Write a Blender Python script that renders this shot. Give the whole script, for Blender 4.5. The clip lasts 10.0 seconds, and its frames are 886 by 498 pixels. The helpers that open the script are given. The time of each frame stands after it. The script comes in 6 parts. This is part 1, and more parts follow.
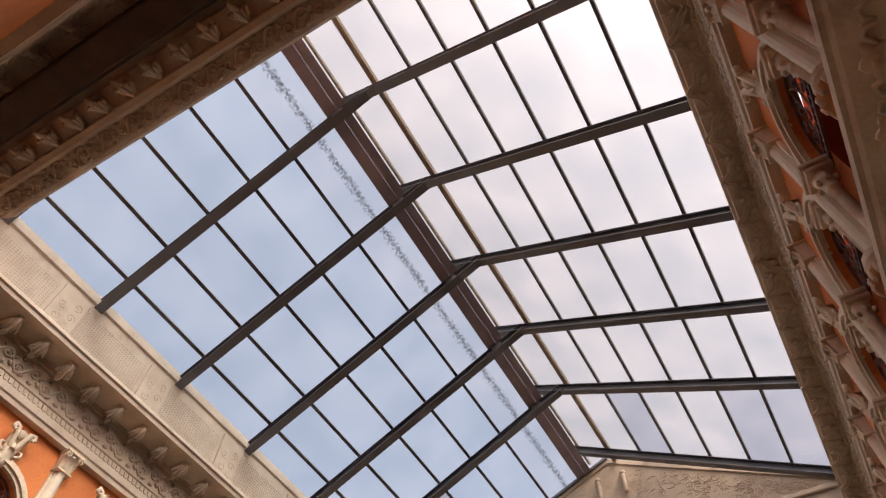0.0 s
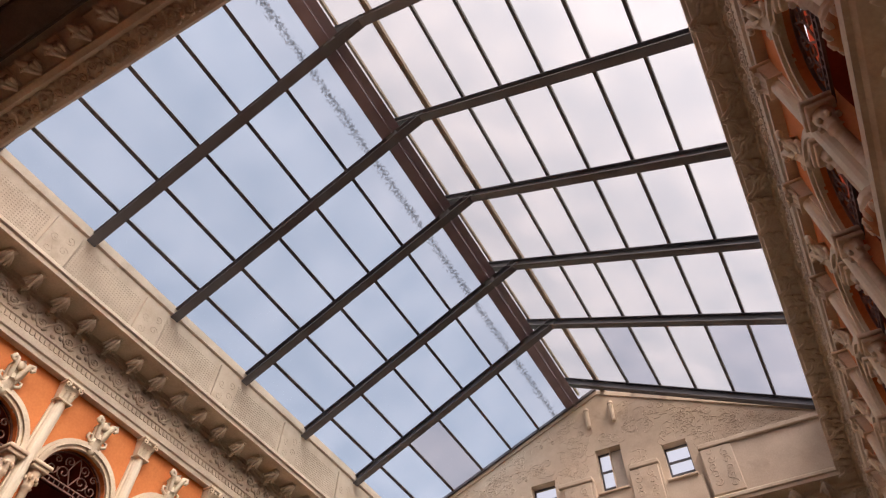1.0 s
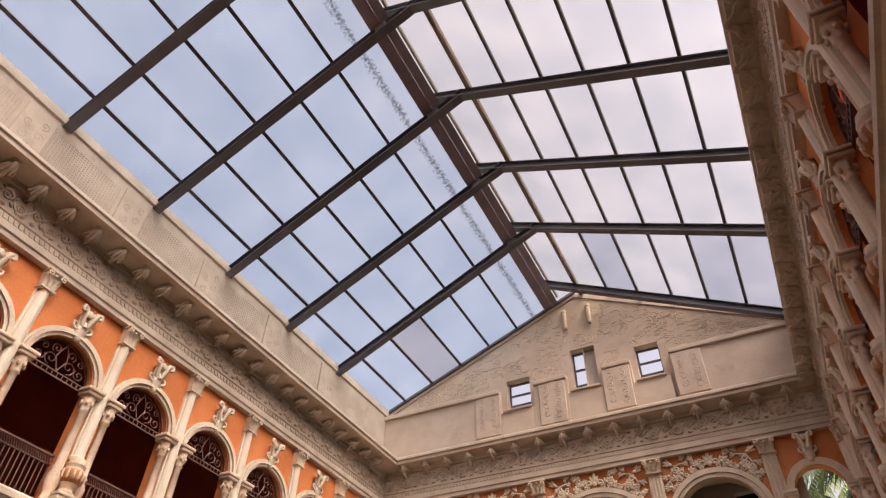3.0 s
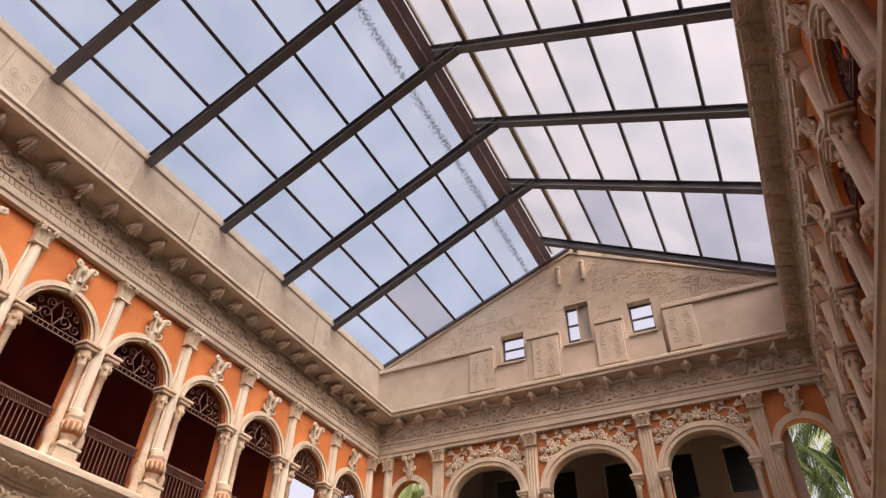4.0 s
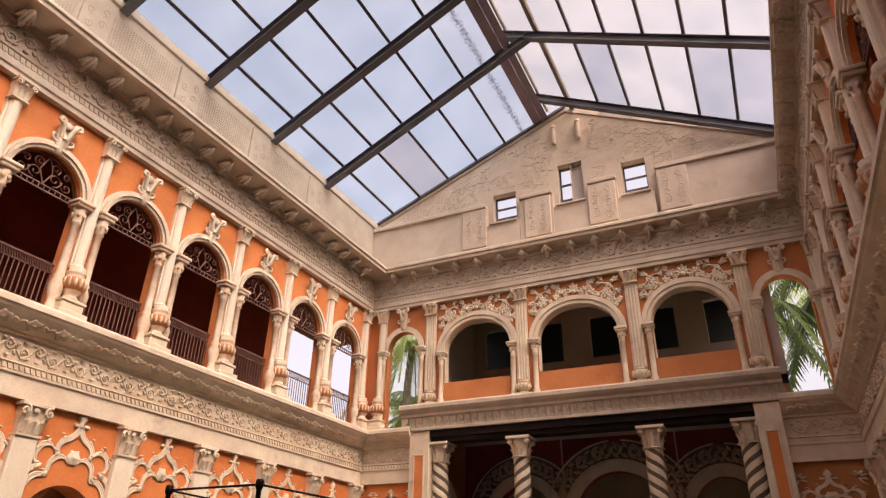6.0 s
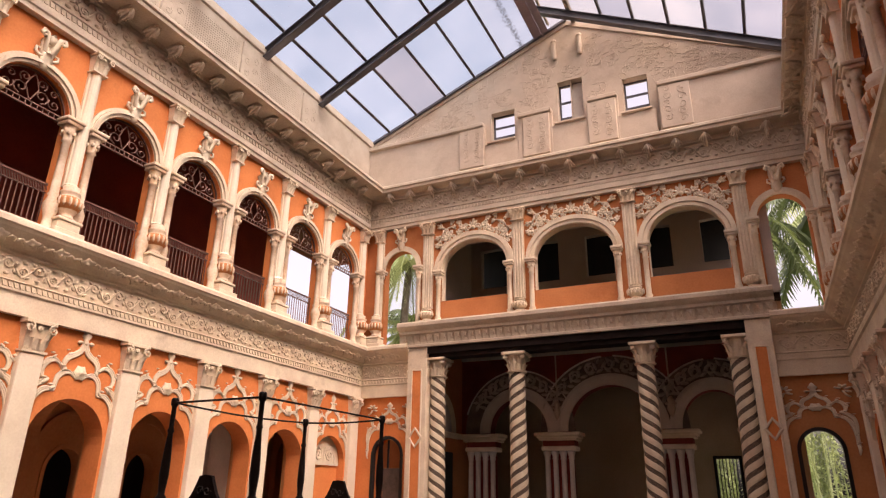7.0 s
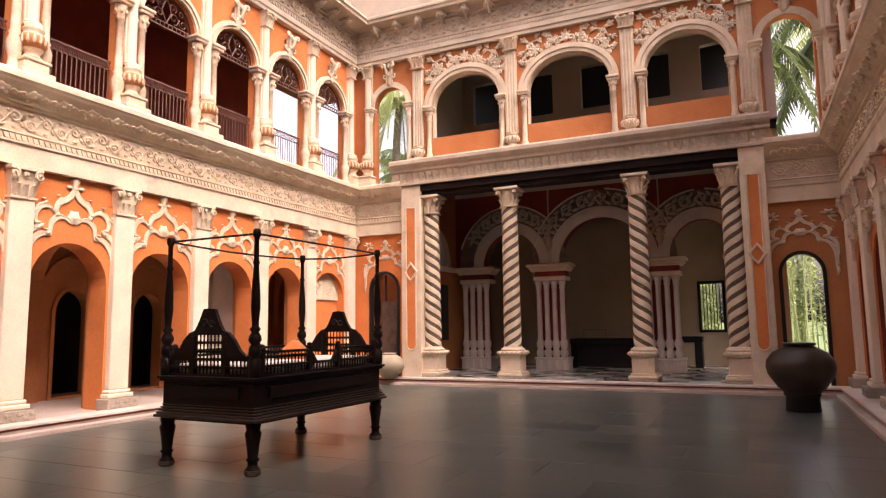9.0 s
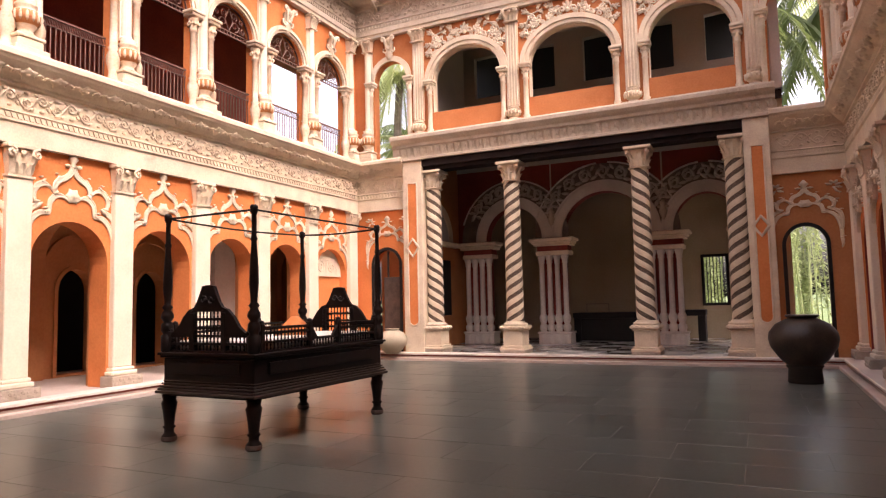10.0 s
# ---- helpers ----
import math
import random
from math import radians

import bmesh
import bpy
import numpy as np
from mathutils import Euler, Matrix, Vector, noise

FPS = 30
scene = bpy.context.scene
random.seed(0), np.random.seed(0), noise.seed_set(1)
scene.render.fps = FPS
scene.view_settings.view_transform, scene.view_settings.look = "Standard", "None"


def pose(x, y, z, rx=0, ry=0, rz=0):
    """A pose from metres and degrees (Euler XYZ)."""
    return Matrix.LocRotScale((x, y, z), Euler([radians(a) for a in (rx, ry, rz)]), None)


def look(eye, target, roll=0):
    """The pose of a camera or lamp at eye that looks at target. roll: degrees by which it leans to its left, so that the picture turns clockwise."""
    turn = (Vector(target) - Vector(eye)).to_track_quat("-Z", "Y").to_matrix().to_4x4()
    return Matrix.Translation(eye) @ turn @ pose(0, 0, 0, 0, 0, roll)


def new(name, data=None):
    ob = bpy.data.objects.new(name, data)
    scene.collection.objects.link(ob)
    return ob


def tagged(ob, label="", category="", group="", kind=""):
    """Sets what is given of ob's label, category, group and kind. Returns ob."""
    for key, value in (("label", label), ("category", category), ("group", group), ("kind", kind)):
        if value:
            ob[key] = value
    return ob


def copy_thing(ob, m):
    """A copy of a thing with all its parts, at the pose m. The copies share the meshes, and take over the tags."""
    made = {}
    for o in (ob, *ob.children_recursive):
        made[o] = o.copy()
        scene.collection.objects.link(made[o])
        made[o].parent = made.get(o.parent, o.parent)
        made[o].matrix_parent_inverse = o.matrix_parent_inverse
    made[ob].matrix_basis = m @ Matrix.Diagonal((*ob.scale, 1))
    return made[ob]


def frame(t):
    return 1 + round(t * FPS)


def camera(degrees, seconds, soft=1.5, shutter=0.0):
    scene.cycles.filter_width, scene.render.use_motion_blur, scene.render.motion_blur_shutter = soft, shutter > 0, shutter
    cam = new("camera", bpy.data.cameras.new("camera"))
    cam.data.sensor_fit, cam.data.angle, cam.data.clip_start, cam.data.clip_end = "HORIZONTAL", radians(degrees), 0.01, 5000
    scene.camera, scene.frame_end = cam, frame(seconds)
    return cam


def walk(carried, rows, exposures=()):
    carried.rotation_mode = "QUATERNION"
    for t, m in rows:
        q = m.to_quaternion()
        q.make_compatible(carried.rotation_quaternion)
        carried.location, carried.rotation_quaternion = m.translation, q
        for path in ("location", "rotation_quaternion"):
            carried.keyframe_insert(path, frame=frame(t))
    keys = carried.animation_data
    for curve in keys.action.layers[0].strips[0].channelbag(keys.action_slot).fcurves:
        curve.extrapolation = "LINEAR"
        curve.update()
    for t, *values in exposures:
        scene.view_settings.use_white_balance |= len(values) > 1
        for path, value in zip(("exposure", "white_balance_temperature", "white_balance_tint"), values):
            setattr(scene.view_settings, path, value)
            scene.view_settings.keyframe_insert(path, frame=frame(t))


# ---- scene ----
cam = camera(68.2, 10.0, soft=1.25)
# seconds, eye, turn to the left, tilt up, roll
TURNS = [
    (0.0, (0.114, -0.189, 1.296), 31.84, 58.27, 2.33), (0.5, (0.106, -0.186, 1.307), 31.15, 55.75, 2.18),
    (1.0, (0.104, -0.191, 1.331), 30.52, 52.55, 1.63), (1.5, (0.097, -0.190, 1.342), 30.20, 50.44, 1.58),
    (2.0, (0.101, -0.200, 1.360), 30.02, 48.48, 1.20), (2.5, (0.094, -0.205, 1.393), 29.01, 45.95, 1.50),
    (4.0, (0.076, -0.209, 1.452), 27.30, 39.76, 1.61), (4.5, (0.064, -0.210, 1.470), 27.03, 37.35, 1.53),
    (5.0, (0.055, -0.210, 1.485), 26.84, 33.82, 1.93), (6.5, (0.003, -0.190, 1.485), 25.77, 24.25, 0.78),
    (7.0, (-0.007, -0.170, 1.474), 25.63, 20.53, 0.88), (7.5, (-0.020, -0.148, 1.461), 25.52, 16.01, 0.32),
    (8.0, (-0.027, -0.115, 1.441), 25.18, 10.97, 0.01), (8.5, (-0.030, -0.094, 1.428), 24.95, 8.52, -0.40),
    (9.0, (-0.030, -0.070, 1.414), 25.00, 6.64, -0.81), (9.5, (-0.015, -0.040, 1.409), 25.43, 5.41, -1.17),
    (10.0, (0.000, 0.000, 1.400), 25.42, 4.56, -1.31),
]


def aim(eye, yaw, pitch, roll):
    a, b = radians(yaw), radians(pitch)
    way = (-math.sin(a) * math.cos(b), math.cos(a) * math.cos(b), math.sin(b))
    return look(eye, [eye[i] + 2 * way[i] for i in range(3)], roll)


walk(cam, [(t, aim(e, y, p, r)) for t, e, y, p, r in TURNS],
     exposures=[(0.0, 0.70, 6950, 19), (2.5, 0.69, 6950, 22), (4.5, 0.77, 6950, 23), (6.5, 0.95, 7350, 27), (8.0, 1.20, 7300, 31), (10.0, 1.65, 6850, 29)])

# ---- light ----
world = bpy.data.worlds.new("world")
scene.world = world
world.use_nodes = True
wn = world.node_tree
sky = wn.nodes.new("ShaderNodeTexSky")
sky.sky_type = "NISHITA"
sky.sun_disc = False
sky.sun_elevation = radians(52)
sky.sun_rotation = radians(115)
sky.air_density, sky.dust_density, sky.ozone_density = 1.0, 9.0, 1.0
wn.nodes["Background"].inputs["Strength"].default_value = 0.15
haze = wn.nodes.new("ShaderNodeHueSaturation")
haze.inputs["Saturation"].default_value, haze.inputs["Value"].default_value = 0.45, 1.5
wn.links.new(sky.outputs[0], haze.inputs["Color"])
wn.links.new(haze.outputs[0], wn.nodes["Background"].inputs["Color"])
sun = new("sun", bpy.data.lights.new("sun", "SUN"))
sun.data.energy, sun.data.angle, sun.data.color = 0.66, radians(36), (1.0, 0.93, 0.82)
sun.matrix_world = look((9.0, -1.6, 12.4), (0, 0, 0))


# ---- materials ----
def ramp_mat(name, dark, light, rough=0.7, scale=3.0, fine=40.0, bump=0.15, metal=0.0, spec=0.4, stain=None, dist=0.01):
    """A surface whose colour drifts between two tones at two scales, with a fine relief."""
    m = bpy.data.materials.new(name)
    m.use_nodes = True
    t = m.node_tree
    b = t.nodes["Principled BSDF"]
    b.inputs["Metallic"].default_value = metal
    b.inputs["Specular IOR Level"].default_value = spec
    co = t.nodes.new("ShaderNodeTexCoord")
    geo = t.nodes.new("ShaderNodeNewGeometry")
    big = t.nodes.new("ShaderNodeTexNoise")
    big.inputs["Scale"].default_value = scale
    big.inputs["Detail"].default_value = 6
    small = t.nodes.new("ShaderNodeTexNoise")
    small.inputs["Scale"].default_value = fine
    small.inputs["Detail"].default_value = 4
    for n in (big, small):
        t.links.new(geo.outputs["Position"], n.inputs["Vector"])
    ramp = t.nodes.new("ShaderNodeValToRGB")
    ramp.color_ramp.elements[0].position, ramp.color_ramp.elements[1].position = 0.36, 0.64
    ramp.color_ramp.elements[0].color = (*dark, 1)
    ramp.color_ramp.elements[1].color = (*light, 1)
    mix = t.nodes.new("ShaderNodeMath")
    mix.operation = "MULTIPLY_ADD"
    mix.inputs[1].default_value = 0.35
    t.links.new(small.outputs["Fac"], mix.inputs[0])
    sub = t.nodes.new("ShaderNodeMath")
    sub.operation = "MULTIPLY"
    sub.inputs[1].default_value = 0.65
    t.links.new(big.outputs["Fac"], sub.inputs[0])
    t.links.new(sub.outputs[0], mix.inputs[2])
    t.links.new(mix.outputs[0], ramp.inputs["Fac"])
    col = ramp.outputs["Color"]
    if stain:
        st = t.nodes.new("ShaderNodeTexNoise")
        st.inputs["Scale"].default_value = 1.3
        st.inputs["Detail"].default_value = 9
        st.inputs["Roughness"].default_value = 0.7
        t.links.new(geo.outputs["Position"], st.inputs["Vector"])
        sr = t.nodes.new("ShaderNodeValToRGB")
        sr.color_ramp.elements[0].position, sr.color_ramp.elements[1].position = 0.56, 0.72
        t.links.new(st.outputs["Fac"], sr.inputs["Fac"])
        mc = t.nodes.new("ShaderNodeMix")
        mc.data_type = "RGBA"
        mc.inputs["B"].default_value = (*stain, 1)
        t.links.new(sr.outputs["Color"], mc.inputs["Factor"])
        t.links.new(col, mc.inputs["A"])
        col = mc.outputs["Result"]
    t.links.new(col, b.inputs["Base Color"])
    rr = t.nodes.new("ShaderNodeMapRange")
    rr.inputs["To Min"].default_value, rr.inputs["To Max"].default_value = rough - 0.08, min(1.0, rough + 0.12)
    t.links.new(big.outputs["Fac"], rr.inputs["Value"])
    t.links.new(rr.outputs[0], b.inputs["Roughness"])
    bp = t.nodes.new("ShaderNodeBump")
    bp.inputs["Strength"].default_value, bp.inputs["Distance"].default_value = bump, dist
    t.links.new(mix.outputs[0], bp.inputs["Height"])
    t.links.new(bp.outputs[0], b.inputs["Normal"])
    return m


CREAM = ramp_mat("cream_stucco", (0.60, 0.47, 0.34), (0.77, 0.655, 0.49), 0.75, 2.6, 34, 0.5, stain=(0.47, 0.35, 0.25))
PALE = ramp_mat("pale_stucco", (0.46, 0.365, 0.28), (0.57, 0.465, 0.365), 0.8, 2.2, 46, 0.5, stain=(0.40, 0.31, 0.235))
# darker cream and pale tones for cornices, parapets and portico ledge
DARKCREAM = ramp_mat("weathered_cream_stucco", (0.46, 0.365, 0.275), (0.62, 0.52, 0.40), 0.8, 2.6, 34, 0.5, stain=(0.36, 0.275, 0.20))
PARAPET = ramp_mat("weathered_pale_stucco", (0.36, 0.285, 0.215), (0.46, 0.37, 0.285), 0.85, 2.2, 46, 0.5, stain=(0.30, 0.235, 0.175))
# a darker tone of the orange, for the north arcade wall
NORTHORANGE = ramp_mat("faded_orange_limewash", (0.48, 0.16, 0.052), (0.59, 0.22, 0.08), 0.8, 1.6, 25, 0.3, stain=(0.43, 0.135, 0.04))
WHITECREAM = ramp_mat("fresh_cream_limewash", (0.70, 0.585, 0.44), (0.81, 0.71, 0.555), 0.75, 1.8, 30, 0.3)
OCHRE = ramp_mat("ochre_stained_stucco", (0.58, 0.40, 0.26), (0.74, 0.60, 0.46), 0.75, 5.0, 30, 0.3, stain=(0.60, 0.33, 0.15))
ORANGE = ramp_mat("orange_limewash", (0.60, 0.178, 0.049), (0.72, 0.238, 0.073), 0.8, 1.6, 25, 0.3, stain=(0.52, 0.16, 0.045))
OLDORANGE = ramp_mat("orange_brown_plaster", (0.41, 0.155, 0.055), (0.51, 0.215, 0.085), 0.85, 1.5, 20, 0.2)
MAROON = ramp_mat("maroon_plaster", (0.18, 0.028, 0.018), (0.26, 0.05, 0.03), 0.8, 1.5, 20, 0.2)
GREYWALL = ramp_mat("grey_plaster", (0.43, 0.385, 0.345), (0.52, 0.47, 0.42), 0.85, 1.0, 20, 0.2)
OLIVE = ramp_mat("dull_olive_plaster", (0.38, 0.31, 0.20), (0.46, 0.38, 0.26), 0.85, 1.0, 20, 0.2)
RELIEF = ramp_mat("old_carved_stucco", (0.30, 0.24, 0.19), (0.44, 0.36, 0.29), 0.8, 4.0, 40, 0.4)
DARKSTONE = ramp_mat("dark_mosaic", (0.045, 0.027, 0.018), (0.21, 0.145, 0.10), 0.75, 38.0, 140, 0.5)
WOOD = ramp_mat("black_wood", (0.003, 0.0018, 0.0016), (0.011, 0.005, 0.004), 0.42, 4.0, 70, 0.35, spec=0.2)
BEAM = ramp_mat("dark_beam_wood", (0.014, 0.009, 0.008), (0.03, 0.018, 0.015), 0.75, 4.0, 50, 0.2, spec=0.15)
IRON = ramp_mat("rusty_brown_iron", (0.13, 0.06, 0.045), (0.21, 0.105, 0.08), 0.6, 6.0, 60, 0.2, metal=0.15)
STEEL = ramp_mat("grey_painted_steel", (0.085, 0.083, 0.096), (0.13, 0.128, 0.145), 0.5, 2.0, 50, 0.1, metal=0.2)
BAR = ramp_mat("dark_glazing_bar", (0.05, 0.045, 0.045), (0.08, 0.07, 0.07), 0.5, 3.0, 50, 0.1)
PURLIN = ramp_mat("purple_brown_steel", (0.20, 0.155, 0.19), (0.28, 0.22, 0.265), 0.5, 2.0, 50, 0.1)
BRASSY = ramp_mat("tan_steel", (0.22, 0.17, 0.13), (0.30, 0.24, 0.18), 0.5, 2.0, 50, 0.1)
# black of frames and furniture, also of sheets standing for unlit depth
BLACKFRAMESHADE = ramp_mat("black_frame", (0.006, 0.005, 0.005), (0.012, 0.01, 0.01), 0.6, 3.0, 50, 0.1)
CLAY = ramp_mat("dark_fired_clay", (0.022, 0.015, 0.011), (0.06, 0.041, 0.028), 0.42, 3.0, 40, 0.4)
PALECLAY = ramp_mat("pale_clay", (0.33, 0.28, 0.20), (0.44, 0.37, 0.27), 0.7, 3.0, 40, 0.4)
STEP = ramp_mat("pinkish_step_stone", (0.42, 0.33, 0.28), (0.56, 0.46, 0.40), 0.45, 2.0, 30, 0.15)
GRASS = ramp_mat("grass_ground", (0.06, 0.10, 0.03), (0.12, 0.17, 0.06), 0.9, 0.6, 12, 0.5)


def leaf_mat(name, dark, light):
    """A leaf that lets some of the daylight through."""
    m = ramp_mat(name, dark, light, 0.5, 2.0, 30, 0.1)
    t = m.node_tree
    tl = t.nodes.new("ShaderNodeBsdfTranslucent")
    tl.inputs["Color"].default_value = (light[0] * 1.6, light[1] * 1.5, light[2], 1)
    mx = t.nodes.new("ShaderNodeMixShader")
    mx.inputs["Fac"].default_value = 0.35
    t.links.new(t.nodes["Principled BSDF"].outputs[0], mx.inputs[1])
    t.links.new(tl.outputs[0], mx.inputs[2])
    t.links.new(mx.outputs[0], t.nodes["Material Output"].inputs["Surface"])
    return m


LEAF = leaf_mat("palm_leaf", (0.04, 0.065, 0.03), (0.09, 0.125, 0.06))
LEAFPALE = leaf_mat("dry_palm_leaf", (0.17, 0.22, 0.10), (0.32, 0.38, 0.21))
GABLEREL = ramp_mat("low_relief_stucco", (0.46, 0.365, 0.28), (0.56, 0.455, 0.36), 0.8, 4.0, 40, 0.3)
CLOTH = ramp_mat("white_cotton", (0.62, 0.57, 0.50), (0.74, 0.69, 0.62), 0.9, 3.0, 120, 0.2)
WORNLITWOOD = ramp_mat("worn_black_wood", (0.012, 0.007, 0.005), (0.045, 0.026, 0.019), 0.38, 6.0, 60, 0.3, spec=0.4)
FOOT = ramp_mat("worn_brown_wood", (0.05, 0.03, 0.022), (0.10, 0.065, 0.05), 0.6, 6.0, 40, 0.2)
NOSING = ramp_mat("pale_marble_edge", (0.58, 0.50, 0.44), (0.70, 0.62, 0.56), 0.4, 3.0, 30, 0.1)
SAND = ramp_mat("pale_garden_path", (0.40, 0.36, 0.28), (0.52, 0.47, 0.38), 0.9, 1.5, 30, 0.3)
BROWN = ramp_mat("dark_brown_timber", (0.06, 0.042, 0.032), (0.11, 0.08, 0.06), 0.7, 3.0, 40, 0.3)
ARCHGREY = ramp_mat("greyish_arch_stucco", (0.58, 0.51, 0.45), (0.72, 0.65, 0.58), 0.8, 2.0, 30, 0.25)
LEAFGREY = ramp_mat("dusty_carved_leaf", (0.40, 0.34, 0.29), (0.56, 0.48, 0.41), 0.8, 5.0, 40, 0.4)
DUSK = ramp_mat("dark_band_ground", (0.15, 0.11, 0.09), (0.24, 0.18, 0.145), 0.85, 4.0, 40, 0.3)
BARK = ramp_mat("palm_bark", (0.10, 0.08, 0.06), (0.20, 0.17, 0.13), 0.9, 4.0, 30, 0.6)


def floor_mat(name, dark, light, rough):
    m = ramp_mat(name, dark, light, rough, 0.9, 25, 0.06, spec=0.5)
    t = m.node_tree
    oi = t.nodes.new("ShaderNodeObjectInfo")
    hs = t.nodes.new("ShaderNodeHueSaturation")
    mr = t.nodes.new("ShaderNodeMapRange")
    mr.inputs["To Min"].default_value, mr.inputs["To Max"].default_value = 0.84, 1.16
    t.links.new(oi.outputs["Random"], mr.inputs["Value"])
    t.links.new(mr.outputs[0], hs.inputs["Value"])
    ramp = next(n for n in t.nodes if n.type == "VALTORGB")
    b = t.nodes["Principled BSDF"]
    t.links.new(ramp.outputs["Color"], hs.inputs["Color"])
    t.links.new(hs.outputs["Color"], b.inputs["Base Color"])
    return m


SLATE = floor_mat("grey_floor_stone", (0.060, 0.066, 0.056), (0.102, 0.110, 0.094), 0.3)
SEAM = ramp_mat("pale_floor_seam", (0.13, 0.12, 0.105), (0.20, 0.185, 0.16), 0.7, 3.0, 30, 0.2)
TILEW = floor_mat("pale_marble_tile", (0.42, 0.38, 0.34), (0.56, 0.51, 0.46), 0.25)
TILED = floor_mat("dark_marble_tile", (0.10, 0.09, 0.085), (0.16, 0.145, 0.135), 0.25)


def panel_mat(name, clear, milk, share, dirt=False):
    """Roof sheet: part see-through, part milky."""
    m = bpy.data.materials.new(name)
    m.use_nodes = True
    t = m.node_tree
    out = t.nodes["Material Output"]
    t.nodes.remove(t.nodes["Principled BSDF"])
    tr = t.nodes.new("ShaderNodeBsdfTransparent")
    tr.inputs["Color"].default_value = (*clear, 1)
    tl = t.nodes.new("ShaderNodeBsdfTranslucent")
    tl.inputs["Color"].default_value = (*milk, 1)
    mx = t.nodes.new("ShaderNodeMixShader")
    geo = t.nodes.new("ShaderNodeNewGeometry")
    no = t.nodes.new("ShaderNodeTexNoise")
    no.inputs["Scale"].default_value = 0.8
    no.inputs["Detail"].default_value = 5
    t.links.new(geo.outputs["Position"], no.inputs["Vector"])
    mr = t.nodes.new("ShaderNodeMapRange")
    mr.inputs["To Min"].default_value, mr.inputs["To Max"].default_value = share - 0.02, share + 0.02
    t.links.new(no.outputs["Fac"], mr.inputs["Value"])
    # the sheet's clear tint drifts in cloudy patches
    tint_ramp = t.nodes.new("ShaderNodeValToRGB")
    tint_ramp.color_ramp.elements[0].position, tint_ramp.color_ramp.elements[1].position = 0.3, 0.7
    tint_ramp.color_ramp.elements[0].color = (clear[0] * 0.90, clear[1] * 0.925, clear[2] * 0.945, 1)
    tint_ramp.color_ramp.elements[1].color = (*clear, 1)
    t.links.new(no.outputs["Fac"], tint_ramp.inputs["Fac"])
    t.links.new(tint_ramp.outputs["Color"], tr.inputs["Color"])
    t.links.new(mr.outputs[0], mx.inputs["Fac"])
    t.links.new(tr.outputs[0], mx.inputs[1])
    t.links.new(tl.outputs[0], mx.inputs[2])
    last = mx
    if dirt:
        df = t.nodes.new("ShaderNodeBsdfDiffuse")
        df.inputs["Color"].default_value = (0.05, 0.06, 0.06, 1)
        sp = t.nodes.new("ShaderNodeTexNoise")
        sp.inputs["Scale"].default_value = 18
        sp.inputs["Detail"].default_value = 6
        sp.inputs["Roughness"].default_value = 0.75
        t.links.new(geo.outputs["Position"], sp.inputs["Vector"])
        # moss lies along one line of each sheet
        uv = t.nodes.new("ShaderNodeTexCoord")
        sx = t.nodes.new("ShaderNodeSeparateXYZ")
        t.links.new(uv.outputs["Generated"], sx.inputs[0])
        band = t.nodes.new("ShaderNodeValToRGB")
        band.color_ramp.elements[0].position, band.color_ramp.elements[1].position = 0.1, 1.0
        band.color_ramp.elements[0].color, band.color_ramp.elements[1].color = (0, 0, 0, 1), (0, 0, 0, 1)
        e = band.color_ramp.elements.new(0.62)
        e.color = (1, 1, 1, 1)
        t.links.new(sx.outputs["X"], band.inputs["Fac"])
        mu = t.nodes.new("ShaderNodeMath")
        mu.operation = "MULTIPLY"
        t.links.new(sp.outputs["Fac"], mu.inputs[0])
        t.links.new(band.outputs["Color"], mu.inputs[1])
        cut = t.nodes.new("ShaderNodeValToRGB")
        cut.color_ramp.elements[0].position, cut.color_ramp.elements[1].position = 0.40, 0.72
        t.links.new(mu.outputs[0], cut.inputs["Fac"])
        m2 = t.nodes.new("ShaderNodeMixShader")
        t.links.new(cut.outputs["Color"], m2.inputs["Fac"])
        t.links.new(mx.outputs[0], m2.inputs[1])
        t.links.new(df.outputs[0], m2.inputs[2])
        last = m2
    t.links.new(last.outputs[0], out.inputs["Surface"])
    return m


SHEETW = panel_mat("bluish_roof_sheet", (0.86, 0.91, 0.94), (0.6, 0.68, 0.78), 0.03)
SHEETD = panel_mat("mossy_roof_sheet", (0.88, 0.91, 0.93), (0.66, 0.72, 0.78), 0.03, True)
SHEETE = panel_mat("milky_roof_sheet", (0.93, 0.91, 0.88), (0.68, 0.65, 0.65), 0.03)
SHEETG = panel_mat("grey_roof_sheet", (0.82, 0.81, 0.81), (0.5, 0.5, 0.56), 0.03)


# ---- mesh helpers ----
def part(name, bm, material, parent=None, label="", smooth=False, m=None):
    """Links a bmesh (or a ready mesh) as one object under a thing."""
    if isinstance(bm, bmesh.types.BMesh):
        bmesh.ops.recalc_face_normals(bm, faces=bm.faces)
        me = bpy.data.meshes.new(name)
        bm.to_mesh(me)
        bm.free()
        me.materials.append(material)
        if smooth:
            me.polygons.foreach_set("use_smooth", [True] * len(me.polygons))
    else:
        me = bm
    ob = new(name, me)
    if parent:
        ob.parent = parent
    if m is not None:
        ob.matrix_basis = m
    if label:
        ob["label"] = label
    return ob


def thing(name, label, category, group="", kind="", m=None):
    ob = new(name)
    ob.empty_display_size = 0.1
    if m is not None:
        ob.matrix_basis = m
    return tagged(ob, label, category, group, kind)


